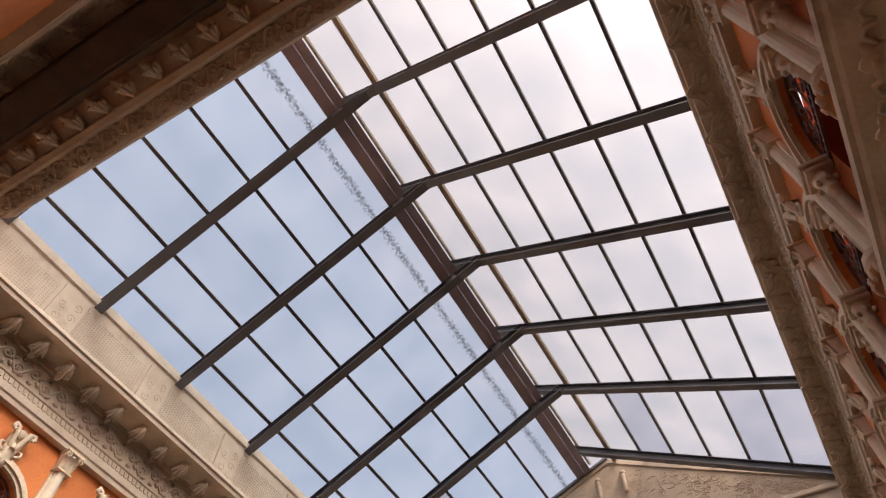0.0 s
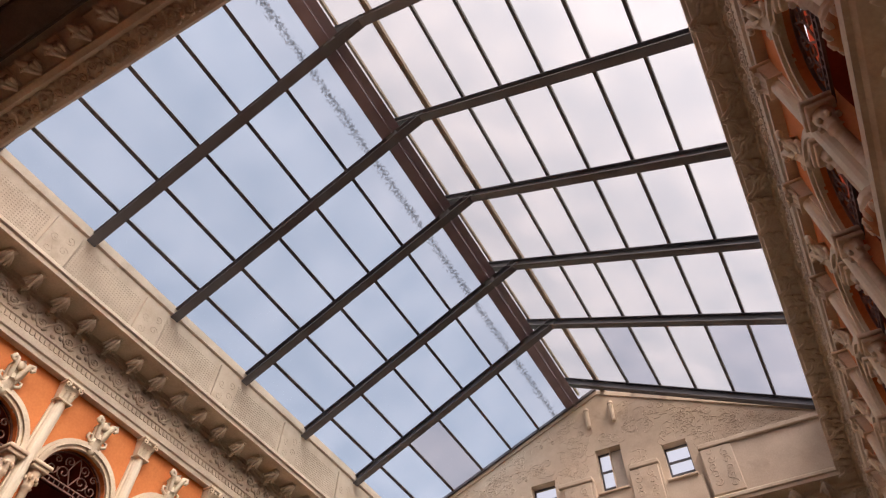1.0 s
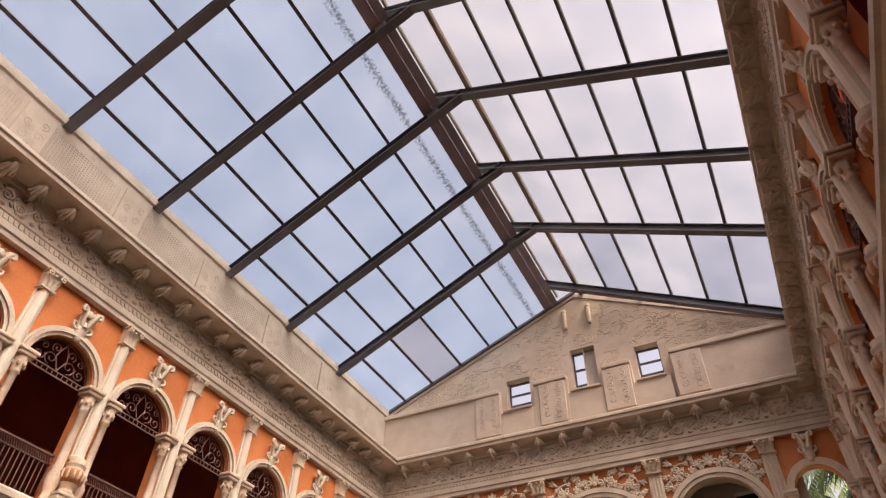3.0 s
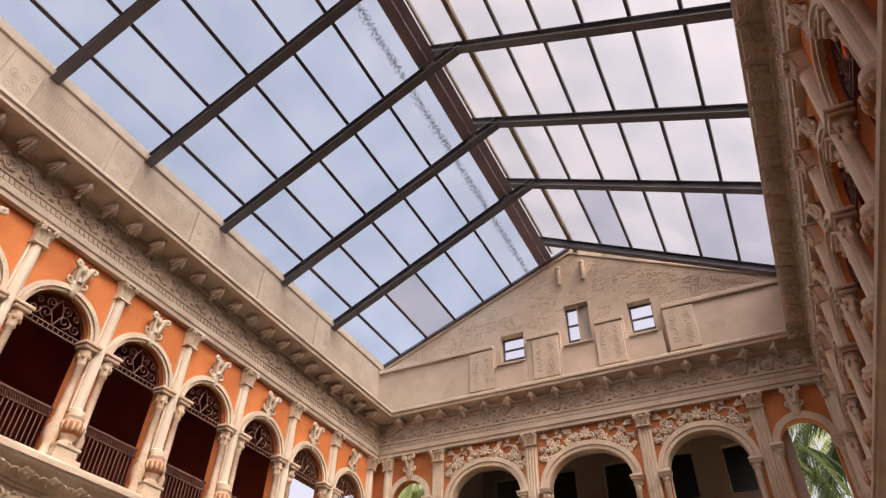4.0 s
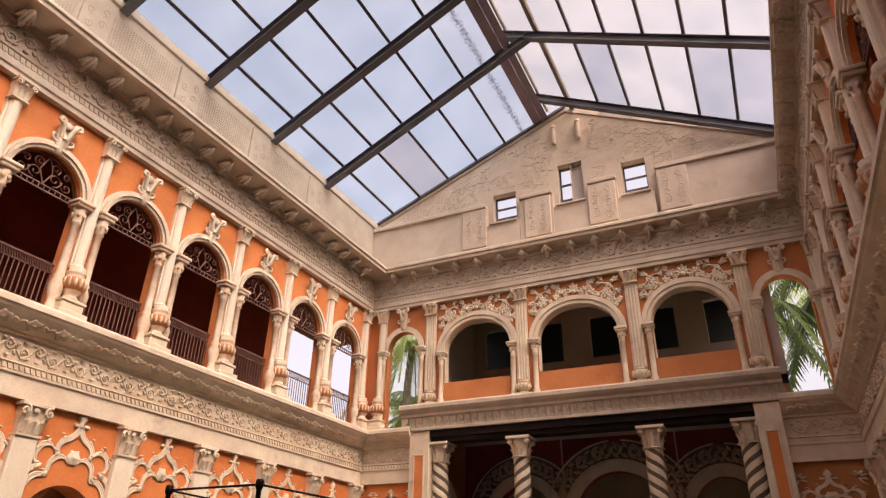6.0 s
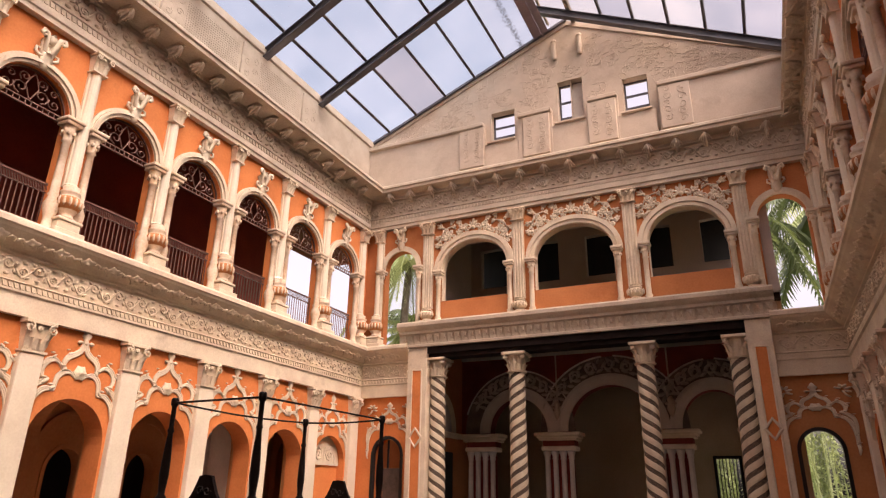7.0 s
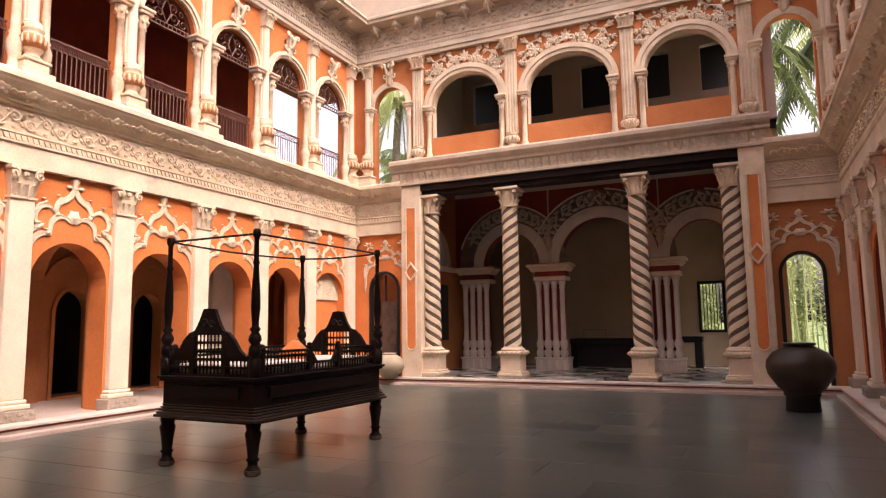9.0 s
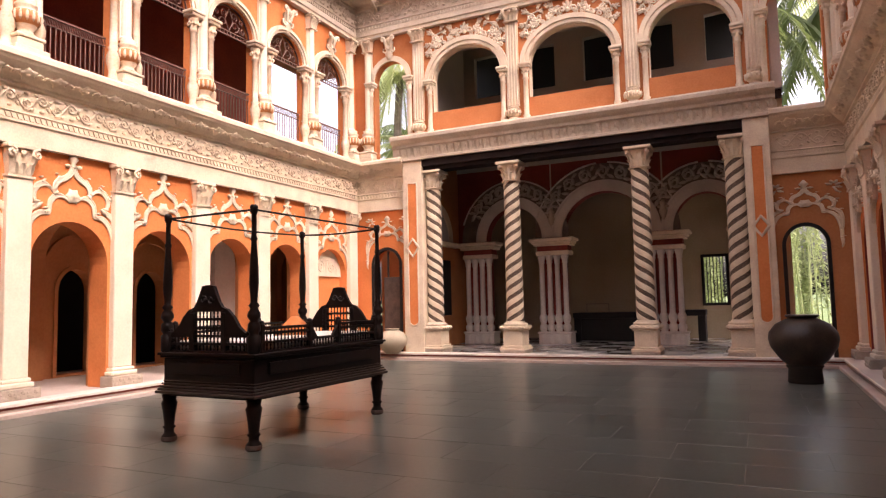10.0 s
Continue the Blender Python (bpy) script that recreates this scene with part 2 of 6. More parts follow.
def box(bm, x0, x1, y0, y1, z0, z1, bevel=0.0):
    v = [bm.verts.new((x, y, z)) for x in (x0, x1) for y in (y0, y1) for z in (z0, z1)]
    fs = [bm.faces.new([v[i] for i in q]) for q in ((0, 1, 3, 2), (4, 6, 7, 5), (0, 4, 5, 1), (2, 3, 7, 6), (0, 2, 6, 4), (1, 5, 7, 3))]
    if bevel:
        es = list({e for f in fs for e in f.edges})
        bmesh.ops.bevel(bm, geom=es, offset=bevel, segments=1, affect="EDGES")
    return v


def lathe(bm, prof, n=16, cx=0.0, cy=0.0, a0=0.0, a1=2 * math.pi, flute=0.0, flutes=0):
    """Turns a profile of (radius, height) round an upright axis."""
    full = abs(a1 - a0 - 2 * math.pi) < 1e-6
    k = n if full else n + 1
    rings = []
    for r, z in prof:
        ring = []
        for i in range(k):
            a = a0 + (a1 - a0) * i / n
            rr = r * (1 - flute * (0.5 + 0.5 * math.cos(flutes * a))) if flutes else r
            ring.append(bm.verts.new((cx + rr * math.cos(a), cy + rr * math.sin(a), z)))
        rings.append(ring)
    for a, b in zip(rings, rings[1:]):
        for i in range(n):
            j = (i + 1) % k
            bm.faces.new((a[i], a[j], b[j], b[i]))
    if full:
        bm.faces.new(rings[0][::-1])
        bm.faces.new(rings[-1])
    return rings


def tube(bm, pts, r, n=6, taper=None):
    """A round bar along points, with a radius that may change."""
    pts = [Vector(p) for p in pts]
    rings = []
    for i, p in enumerate(pts):
        d = (pts[min(i + 1, len(pts) - 1)] - pts[max(i - 1, 0)]).normalized()
        a = d.orthogonal().normalized() if abs(d.y) > 0.9 else d.cross(Vector((0, 1, 0))).normalized()
        b = d.cross(a)
        rr = r if taper is None else r * taper[i]
        rings.append([bm.verts.new(p + rr * (math.cos(2 * math.pi * j / n) * a + math.sin(2 * math.pi * j / n) * b)) for j in range(n)])
    for q, s in zip(rings, rings[1:]):
        for i in range(n):
            bm.faces.new((q[i], q[(i + 1) % n], s[(i + 1) % n], s[i]))
    bm.faces.new(rings[0][::-1])
    bm.faces.new(rings[-1])


def blob(bm, c, r, sy=1.0, sz=1.0, rot=0.0):
    """A small rounded lump."""
    m = Matrix.Translation(c) @ Matrix.Rotation(rot, 4, "Y") @ Matrix.Diagonal((r, r * sy, r * sz, 1))
    bmesh.ops.create_icosphere(bm, subdivisions=1, radius=1.0, matrix=m)


def arch_z(du, half, spring, rise):
    return spring + rise * math.sqrt(max(0.0, 1 - (du / half) ** 2))


def arch_wall(bm, u0, u1, z0, z1, t, holes, seg=16):
    """A wall from u0 to u1, thickness t behind the plane v=0, with arched holes (centre, half, sill, spring, rise)."""
    def quad(*p):
        bm.faces.new([bm.verts.new(q) for q in p])

    def slab(a, b, la, lb, ha, hb):
        quad((a, 0, la), (b, 0, lb), (b, 0, hb), (a, 0, ha))
        quad((a, -t, la), (b, -t, lb), (b, -t, hb), (a, -t, ha))

    us = u0
    for c, h, sill, spring, rise in sorted(holes):
        slab(us, c - h, z0, z0, z1, z1)
        xs = [c - h * math.cos(math.pi * i / seg) for i in range(seg + 1)]
        zs = [arch_z(x - c, h, spring, rise) for x in xs]
        for i in range(seg):
            slab(xs[i], xs[i + 1], zs[i], zs[i + 1], z1, z1)
            quad((xs[i], 0, zs[i]), (xs[i + 1], 0, zs[i + 1]), (xs[i + 1], -t, zs[i + 1]), (xs[i], -t, zs[i]))
        for x in (c - h, c + h):
            quad((x, 0, sill), (x, 0, spring), (x, -t, spring), (x, -t, sill))
        if sill > z0 + 1e-3:
            slab(c - h, c + h, z0, z0, sill, sill)
            quad((c - h, 0, sill), (c + h, 0, sill), (c + h, -t, sill), (c - h, -t, sill))
        us = c + h
    slab(us, u1, z0, z0, z1, z1)
    quad((u0, 0, z1), (u1, 0, z1), (u1, -t, z1), (u0, -t, z1))
    quad((u0, 0, z0), (u0, -t, z0), (u0, -t, z1), (u0, 0, z1))
    quad((u1, 0, z0), (u1, -t, z0), (u1, -t, z1), (u1, 0, z1))
    bmesh.ops.remove_doubles(bm, verts=bm.verts, dist=1e-4)


def mould(bm, prof, u0, u1, mitre0=True, mitre1=True):
    """A moulding: the profile (v, z) run from u0 to u1, its ends cut to meet the next wall's."""
    a = [bm.verts.new((u0 + (v if mitre0 else 0), v, z)) for v, z in prof]
    b = [bm.verts.new((u1 - (v if mitre1 else 0), v, z)) for v, z in prof]
    n = len(prof)
    for i in range(n):
        j = (i + 1) % n
        bm.faces.new((a[i], a[j], b[j], b[i]))
    bm.faces.new(a[::-1])
    bm.faces.new(b)


def arch_band(bm, half, spring, rise, wid, v0, v1, seg=18, leg=0.0):
    """A raised ring round an arched opening."""
    pr = []
    for i in range(seg + 1):
        a = math.pi * i / seg
        pr.append(((-half * math.cos(a), spring + rise * math.sin(a)), (-(half + wid) * math.cos(a), spring + (rise + wid) * math.sin(a))))
    if leg:
        pr.insert(0, ((-half, spring - leg), (-half - wid, spring - leg)))
        pr.append(((half, spring - leg), (half + wid, spring - leg)))
    rows = [[bm.verts.new((p[k][0], v, p[k][1])) for p in pr] for k, v in ((0, v0), (0, v1), (1, v1), (1, v0))]
    for a, b in zip(rows, rows[1:]):
        for i in range(len(pr) - 1):
            bm.faces.new((a[i], a[i + 1], b[i + 1], b[i]))
    for i in (0, -1):
        bm.faces.new([r[i] for r in rows])


XW, XE, YN, YS = -9.45, 1.80, 14.60, -1.08
PLAT = 0.15
Z_CAP, Z_LEDGE, Z_ENT, Z_ROOF = 3.77, 5.05, 8.38, 11.29
WEST = Matrix(((0, 1, 0, XW), (-1, 0, 0, 0), (0, 0, 1, 0), (0, 0, 0, 1)))
EAST = Matrix(((0, -1, 0, XE), (1, 0, 0, 0), (0, 0, 1, 0), (0, 0, 0, 1)))
NORTH = Matrix(((-1, 0, 0, 0), (0, -1, 0, YN), (0, 0, 1, 0), (0, 0, 0, 1)))
SOUTH = Matrix(((1, 0, 0, 0), (0, 1, 0, YS), (0, 0, 1, 0), (0, 0, 0, 1)))
BAY = 1.71
PIL = [14.28 - BAY * i for i in range(9)]           # pilaster lines along the long walls
MID = [(a + b) / 2 for a, b in zip(PIL, PIL[1:])]


def at(wall, u, z=0.0, v=0.0, turn=0.0):
    return wall @ Matrix.Translation((u, v, z)) @ Matrix.Rotation(turn, 4, "Z")


def structure(name, bm, material, label, m=None, smooth=False):
    return tagged(part(name, bm, material, None, "", smooth, m), label, name.split("_")[0], "", "structure")

# ---- large structure ----
# ground outside, one sheet to the horizon, with the courtyard let in
bm = bmesh.new()
box(bm, -600, 600, -600, 600, -1.0, -0.08)
structure("ground", bm, GRASS, "flat green lawn and earth round the palace")

bm = bmesh.new()
box(bm, XW - 0.3, XE + 0.3, YS - 3, YN + 0.3, -0.07, -0.0035)
structure("floor", bm, SEAM, "grey bedding of the courtyard floor")

# raised walks round the court
STEP_W, STEP_N, STEP_E = -8.96, 14.10, 1.42
for nm, b in (("walk_west", (XW - 3.6, STEP_W, -3.4, YN + 6)), ("walk_east", (STEP_E, XE + 2.6, -3.4, YN + 6)),
              ("walk_north", (STEP_W, STEP_E, STEP_N, YN + 6))):
    bm = bmesh.new()
    box(bm, b[0], b[1], b[2], b[3], -0.06, PLAT, 0.0)
    structure(nm, bm, STEP, "pinkish worn stone walk one low step above the court")
bm = bmesh.new()
mould(bm, [(0, -0.05), (0.13, -0.05), (0.13, 0.05), (0.115, 0.062), (0, 0.062)], -STEP_N, 0.6, True, False)
structure("step_west", bm, STEP, "low pink stone step along the walk", Matrix.Translation((STEP_W - XW, 0, 0)) @ WEST)
bm = bmesh.new()
mould(bm, [(0, -0.05), (0.13, -0.05), (0.13, 0.05), (0.115, 0.062), (0, 0.062)], -STEP_E, -STEP_W)
structure("step_north", bm, STEP, "low pink stone step along the walk", Matrix.Translation((0, STEP_N - YN, 0)) @ NORTH)
bm = bmesh.new()
mould(bm, [(0, -0.05), (0.13, -0.05), (0.13, 0.05), (0.115, 0.062), (0, 0.062)], -0.6, STEP_N, False, True)
structure("step_east", bm, STEP, "low pink stone step along the walk", Matrix.Translation((STEP_E - XE, 0, 0)) @ EAST)

NOSE = [(-0.3, 0.152), (-0.3, 0.175), (0.025, 0.175), (0.035, 0.165), (0.035, 0.135), (0.0, 0.13), (-0.002, 0.13), (-0.002, 0.152)]
for nm, fr, a, b, m0, m1 in (("nosing_west", Matrix.Translation((STEP_W - XW, 0, 0)) @ WEST, -STEP_N, 0.6, True, False),
                             ("nosing_north", Matrix.Translation((0, STEP_N - YN, 0)) @ NORTH, -STEP_E, -STEP_W, True, True),
                             ("nosing_east", Matrix.Translation((STEP_E - XE, 0, 0)) @ EAST, -0.6, STEP_N, False, True)):
    bm = bmesh.new()
    mould(bm, NOSE, a, b, m0, m1)
    # thin dark red strip right under the nosing
    rim = bmesh.new()
    mould(rim, [(0.001, 0.098), (0.006, 0.098), (0.006, 0.128), (0.001, 0.128)], a, b, m0, m1)
    structure(nm.replace("nosing", "riser"), rim, MAROON, "dark red painted riser of the raised walk", fr)
    structure(nm, bm, NOSING, "pale worn marble edge of the raised walk", fr)

# long walls, two storeys each
TH = 0.42
for nm, fr, sg in (("west", WEST, -1), ("east", EAST, 1)):
    ends = sorted((sg * (YN + TH if nm == "west" else YN + TH), sg * -3.4))
    bm = bmesh.new()
    arch_wall(bm, ends[0], ends[1], PLAT, Z_LEDGE - 0.1, TH, [(sg * y, 0.63, PLAT, 2.12, 0.63) for y in MID])
    structure(f"wall_{nm}_lower", bm, ORANGE, "orange limewashed arcade wall of the ground storey", fr)
    bm = bmesh.new()
    arch_wall(bm, ends[0], ends[1], Z_LEDGE - 0.098, Z_ROOF - 0.06, 0.18, [(sg * y, 0.603, Z_LEDGE, 7.02, 0.60) for y in MID])
    structure(f"wall_{nm}_upper", bm, ORANGE, "orange limewashed arcade wall of the upper storey", fr)

# south wall behind the camera
bm = bmesh.new()
arch_wall(bm, XW, XE, PLAT, 4.9, TH, [(-7.6 + 1.7 * i, 0.6, PLAT, 2.06, 0.62) for i in range(6)])
structure("wall_south_lower", bm, ORANGE, "orange limewashed arcade wall of the ground storey", SOUTH)
bm = bmesh.new()
arch_wall(bm, XW, XE, 4.92, Z_ROOF - 0.06, 0.42, [])
structure("wall_south_upper", bm, ORANGE, "orange plastered upper wall over the entrance side", SOUTH)

# north wall: end bays below, arcade above, gable on top
bm = bmesh.new()
arch_wall(bm, -XE, -0.405, PLAT, 5.0, TH, [(-0.94, 0.42, PLAT, 2.34, 0.44)])
structure("wall_north_right", bm, OLDORANGE, "orange plastered bay with an arched garden door", NORTH)
bm = bmesh.new()
arch_wall(bm, 7.86, -XW, PLAT, 5.0, TH, [(8.55, 0.45, PLAT, 2.35, 0.47)])
structure("wall_north_left", bm, ORANGE, "orange plastered bay with an arched door", NORTH)
NPIL = [-7.51, -4.97, -2.20, 0.22]
NARCH = [(6.20, 0.91), (3.59, 0.98), (0.99, 0.85)]
bm = bmesh.new()
arch_wall(bm, -XE, -XW, 5.02, 9.73, 0.22,
          [(c, h, 6.16, 6.98, 0.78) for c, h in NARCH] + [(8.35, 0.48, 5.03, 7.22, 0.49), (-0.98, 0.48, 5.03, 7.2, 0.48)])
structure("wall_north_upper", bm, NORTHORANGE, "orange limewashed arcade wall over the portico", NORTH)

# gable with its three windows
XA, ZA = -3.40, 13.81
bm = bmesh.new()
GW = [(-5.65, -4.97, 10.41, 11.38), (-3.76, -3.08, 10.56, 11.87), (-2.06, -1.45, 10.43, 11.49)]


def top(x):
    return Z_ROOF + (ZA - Z_ROOF) * ((x - XW) / (XA - XW) if x < XA else (XE - x) / (XE - XA)) - 0.02


xs = sorted({XW, XE, XA} | {w[0] for w in GW} | {w[1] for w in GW})
for a, b in zip(xs, xs[1:]):
    hole = next((w for w in GW if w[0] <= a and b <= w[1]), None)
    for lo, hi0, hi1 in ([(Z_ROOF - 1.4, hole[2], hole[2]), (hole[3], top(a), top(b))] if hole else [(Z_ROOF - 1.4, top(a), top(b))]):
        for y in (0, 0.35):
            bm.faces.new([bm.verts.new(p) for p in ((a, YN - 0.05 + y, lo), (b, YN - 0.05 + y, lo), (b, YN - 0.05 + y, hi1), (a, YN - 0.05 + y, hi0))])
    if hole:
        y0, y1 = YN - 0.05, YN + 0.3
        for p in (((a, hole[2]), (b, hole[2])), ((a, hole[3]), (b, hole[3])), ((a, hole[2]), (a, hole[3])), ((b, hole[2]), (b, hole[3]))):
            bm.faces.new([bm.verts.new(q) for q in ((p[0][0], y0, p[0][1]), (p[1][0], y0, p[1][1]), (p[1][0], y1, p[1][1]), (p[0][0], y1, p[0][1]))])
for a, b in ((XW, XA), (XA, XE)):
    bm.faces.new([bm.verts.new(p) for p in ((a, YN - 0.05, top(a)), (b, YN - 0.05, top(b)), (b, YN + 0.3, top(b)), (a, YN + 0.3, top(a)))])
bmesh.ops.remove_doubles(bm, verts=bm.verts, dist=1e-4)
structure("gable", bm, PALE, "pale stucco gable wall closing the glass roof")

# main entablature and parapet, one run per wall
ENT = [(0, Z_ENT), (0.13, Z_ENT), (0.13, 8.46), (0.16, 8.48), (0.16, 8.60), (0.12, 8.615), (0.12, 8.73), (0.15, 8.745), (0.15, 8.775), (0.09, 8.79),
       (0.09, 9.23), (0.14, 9.245), (0.14, 9.29), (0.17, 9.345), (0.46, 9.375), (0.46, 9.45), (0.50, 9.47), (0.50, 9.53), (0.46, 9.57), (0.04, 9.60), (0, 9.60)]
PAR = [(0, 9.60), (0.06, 9.60), (0.06, 9.72), (0.03, 9.74), (0.03, 11.07), (0.07, 11.10), (0.07, Z_ROOF), (-0.1, Z_ROOF), (-0.1, 9.60)]
LED = [(0, Z_CAP), (0.10, Z_CAP), (0.10, 4.065), (0.13, 4.083), (0.13, 4.111), (0.10, 4.120), (0.10, 4.203), (0.13, 4.221), (0.07, 4.249), (0.07, 4.599),
       (0.12, 4.617), (0.12, 4.654), (0.16, 4.672), (0.38, 4.875), (0.40, 4.912), (0.43, 4.930), (0.43, 5.004), (0.40, 5.041), (0, 5.050)]
for nm, fr, a, b in (("west", WEST, -YN, -YS), ("east", EAST, YS, YN), ("north", NORTH, -XE, -XW), ("south", SOUTH, XW, XE)):
    if nm == "south":
        prof = ENT[:13] + [(0.20, 9.36), (0.92, 9.36), (0.94, 9.30), (1.20, 9.28), (1.22, 9.20), (1.30, 9.20), (1.33, 9.30), (1.36, 9.37), (1.60, 9.38),
                           (1.60, 9.42), (1.66, 9.45), (1.70, 9.53), (1.64, 9.57), (0.04, 9.60), (0, 9.60)]
    elif nm == "west":
        prof = [(v if v < 0.2 else v + 0.21, z + 0.004) for v, z in ENT]
    else:
        prof = ENT
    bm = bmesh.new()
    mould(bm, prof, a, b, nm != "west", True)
    structure(f"cornice_{nm}", bm, DARKCREAM, "cream stucco entablature with a deep bracketed cornice", fr)
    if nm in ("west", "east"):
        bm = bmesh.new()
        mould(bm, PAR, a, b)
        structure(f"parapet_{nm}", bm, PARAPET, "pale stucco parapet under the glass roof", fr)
    if nm in ("west", "east"):
        bm = bmesh.new()
        if nm == "east":
            mould(bm, LED, a, b, False, True)
        else:
            mould(bm, LED, -YN, 3.0, True, False)
        structure(f"ledge_{nm}", bm, CREAM, "cream stucco string course and ledge between the storeys", fr)
for a, b, ma, mb in ((-XE, -0.415, True, False), (7.86, -XW, False, True)):
    bm = bmesh.new()
    mould(bm, LED, a, b, ma, mb)
    structure("ledge_north", bm, CREAM, "cream stucco string course and ledge between the storeys", NORTH)
# portico on the north side: beam, ledge, piers
PORT = [(0, 4.93), (0.36, 4.93), (0.36, 4.98), (0.33, 5.0), (0.33, 5.24), (0.38, 5.27), (0.38, 5.33), (0.45, 5.38), (0.50, 5.44), (0.50, 5.52), (0.47, 5.56), (0, 5.58)]
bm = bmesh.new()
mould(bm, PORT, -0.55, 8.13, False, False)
structure("portico_ledge", bm, DARKCREAM, "cream stucco ledge over the portico with a carved band", NORTH)
bm = bmesh.new()
box(bm, -7.4, 0.1, YN - 0.28, YN + 0.3, 4.76, 4.925)
box(bm, -7.4, 0.1, YN - 0.2, YN + 0.22, 4.66, 4.755)
structure("portico_beam", bm, BEAM, "dark timber beam across the portico columns")

# rooms round the court
def plain(name, b, mat, label):
    bm = bmesh.new()
    box(bm, *b)
    return structure(name, bm, mat, label)


plain("ceiling_portico", (-8.1, 0.7, YN + 0.31, 20.6, 5.44, 5.6), BEAM, "dark timber portico ceiling")
plain("ceiling_upper_room", (-7.9, 0.5, YN + 0.23, 17.4, 8.78, 8.9), GREYWALL, "plain grey ceiling of the upper room")
plain("floor_upper_west", (XW - 2.3, XW - TH - 0.01, -3.4, YN + 1.5, 4.75, 5.0), BEAM, "dark gallery floor")
plain("floor_upper_east", (XE + TH + 0.01, XE + 2.5, -3.4, YN + 0.3, 4.75, 5.0), BEAM, "dark gallery floor")
plain("ceiling_west", (XW - 2.5, XW - TH - 0.01, -3.4, YN + 1.5, 8.2, 8.4), MAROON, "dark gallery ceiling")
plain("ceiling_east", (XE + TH + 0.01, XE + 2.7, -3.4, YN + 0.3, 8.2, 8.4), MAROON, "dark gallery ceiling")
plain("wall_gallery_west", (XW - 2.5, XW - 2.3, -3.4, 13.0, 5.0, 8.2), MAROON, "dark red gallery wall")
plain("wall_gallery_east", (XE + 2.5, XE + 2.7, -3.4, YN + 0.3, 5.0, 8.2), MAROON, "dark red gallery wall")
plain("wall_walk_east", (XE + 2.5, XE + 2.7, -3.4, YN + 0.3, PLAT, 4.74), MAROON, "dark red wall of the walk")
for x in (-7.75, 0.42):
    bm = bmesh.new()
    # east side gets an added opening, only to let daylight into the room
    arch_wall(bm, YN + 0.23, 17.38, 5.61, 8.78, 0.2, [(16.2, 0.8, 5.61, 7.4, 0.5)] if x > 0 else [], 10)
    structure("wall_upper_room_side", bm, GREYWALL, "grey side wall of the upper room with a doorway", Matrix.Translation((x + 0.1 - XE, 0, 0)) @ EAST)
bm = bmesh.new()
RW = [(6.70, 0.42), (5.10, 0.39), (3.52, 0.39), (1.97, 0.39), (0.42, 0.39)]
arch_wall(bm, -0.5, 7.85, 5.61, 8.78, 0.2, [(c, h, 7.28, 8.48, 0.02) for c, h in RW], 2)
structure("wall_upper_room", bm, GREYWALL, "grey plastered wall of the upper room with dark windows", Matrix.Translation((0, 17.4 - YN, 0)) @ NORTH)
# black sheets paint the darkness behind the upper windows
plain("wall_upper_room_back", (-8.2, 0.8, 18.6, 18.8, 4.96, 8.9), BLACKFRAMESHADE, "unlit space behind the upper windows")
plain("ceiling_behind_room", (-8.2, 0.8, 17.62, 18.8, 8.9, 9.0), BLACKFRAMESHADE, "unlit ceiling behind the upper windows")
# flat black panel painted for the dark inside a side doorway
th = thing("upper_door", "black closed door in the side wall of the upper room", "door", kind="structure", m=pose(-7.65, 16.3, 5.62))
bm = bmesh.new()
box(bm, 0.002, 0.05, -0.55, 0.55, 0.0, 2.75, 0.008)
part("panel", bm, BLACKFRAMESHADE, th)
# portico room
bm = bmesh.new()
arch_wall(bm, -0.5, 8.4, PLAT, 5.435, 0.2, [(1.03, 0.31, 1.15, 2.49, 0.03)], 2)
structure("wall_portico_back", bm, OLIVE, "dull plastered back wall with a barred window", Matrix.Translation((0, 20.4 - YN, 0)) @ NORTH)
plain("wall_portico_west", (-8.1, -7.9, YN + TH + 0.01, 20.4, PLAT, 5.437), OLDORANGE, "orange brown side wall of the portico")
bm = bmesh.new()
arch_wall(bm, YN + TH + 0.01, 20.4, PLAT, 5.437, 0.2, [(18.9, 0.42, PLAT, 2.0, 0.4)], 12)
structure("wall_portico_east", bm, OLIVE, "dull plastered side wall of the portico with a doorway", Matrix.Translation((0.5 - XE, 0, 0)) @ EAST)
# walk on the west side: back wall with pointed doors
bm = bmesh.new()
arch_wall(bm, -YN - 0.4, 3.4, PLAT, 4.74, 0.25, [(-y, 0.36, PLAT + 0.04, 1.75, 0.42) for y in MID[1::1]], 10)
structure("wall_walk_west", bm, OLDORANGE, "orange brown back wall of the walk with dark doorways", Matrix.Translation((-2.3, 0, 0)) @ WEST)
# black wall and ceiling sheets paint the darkness inside the walk's doorways
plain("wall_behind_doors", (XW - 3.6, XW - 3.4, -3.6, YN + 0.5, PLAT, 4.74), BLACKFRAMESHADE, "black sheet standing for the unlit rooms behind the doorways")
plain("wall_walk_end", (XW - 3.4, XW - TH - 0.01, YN + 0.42, YN + 0.6, PLAT, 4.74), OLDORANGE, "orange brown end wall of the walk")
plain("ceiling_walk_rooms", (XW - 3.6, XW - 2.56, -3.6, YN + 0.5, 4.76, 4.9), BLACKFRAMESHADE, "black sheet keeping daylight out of the side rooms")
plain("wall_south_room", (XW - 2.5, XE + 2.7, -3.6, -3.42, PLAT, Z_ROOF), MAROON, "dark wall behind the entrance side")
plain("ceiling_south", (XW - 0.4, XE + 0.4, -3.4, YS - TH - 0.01, 4.92, 5.1), MAROON, "dark ceiling behind the entrance side")
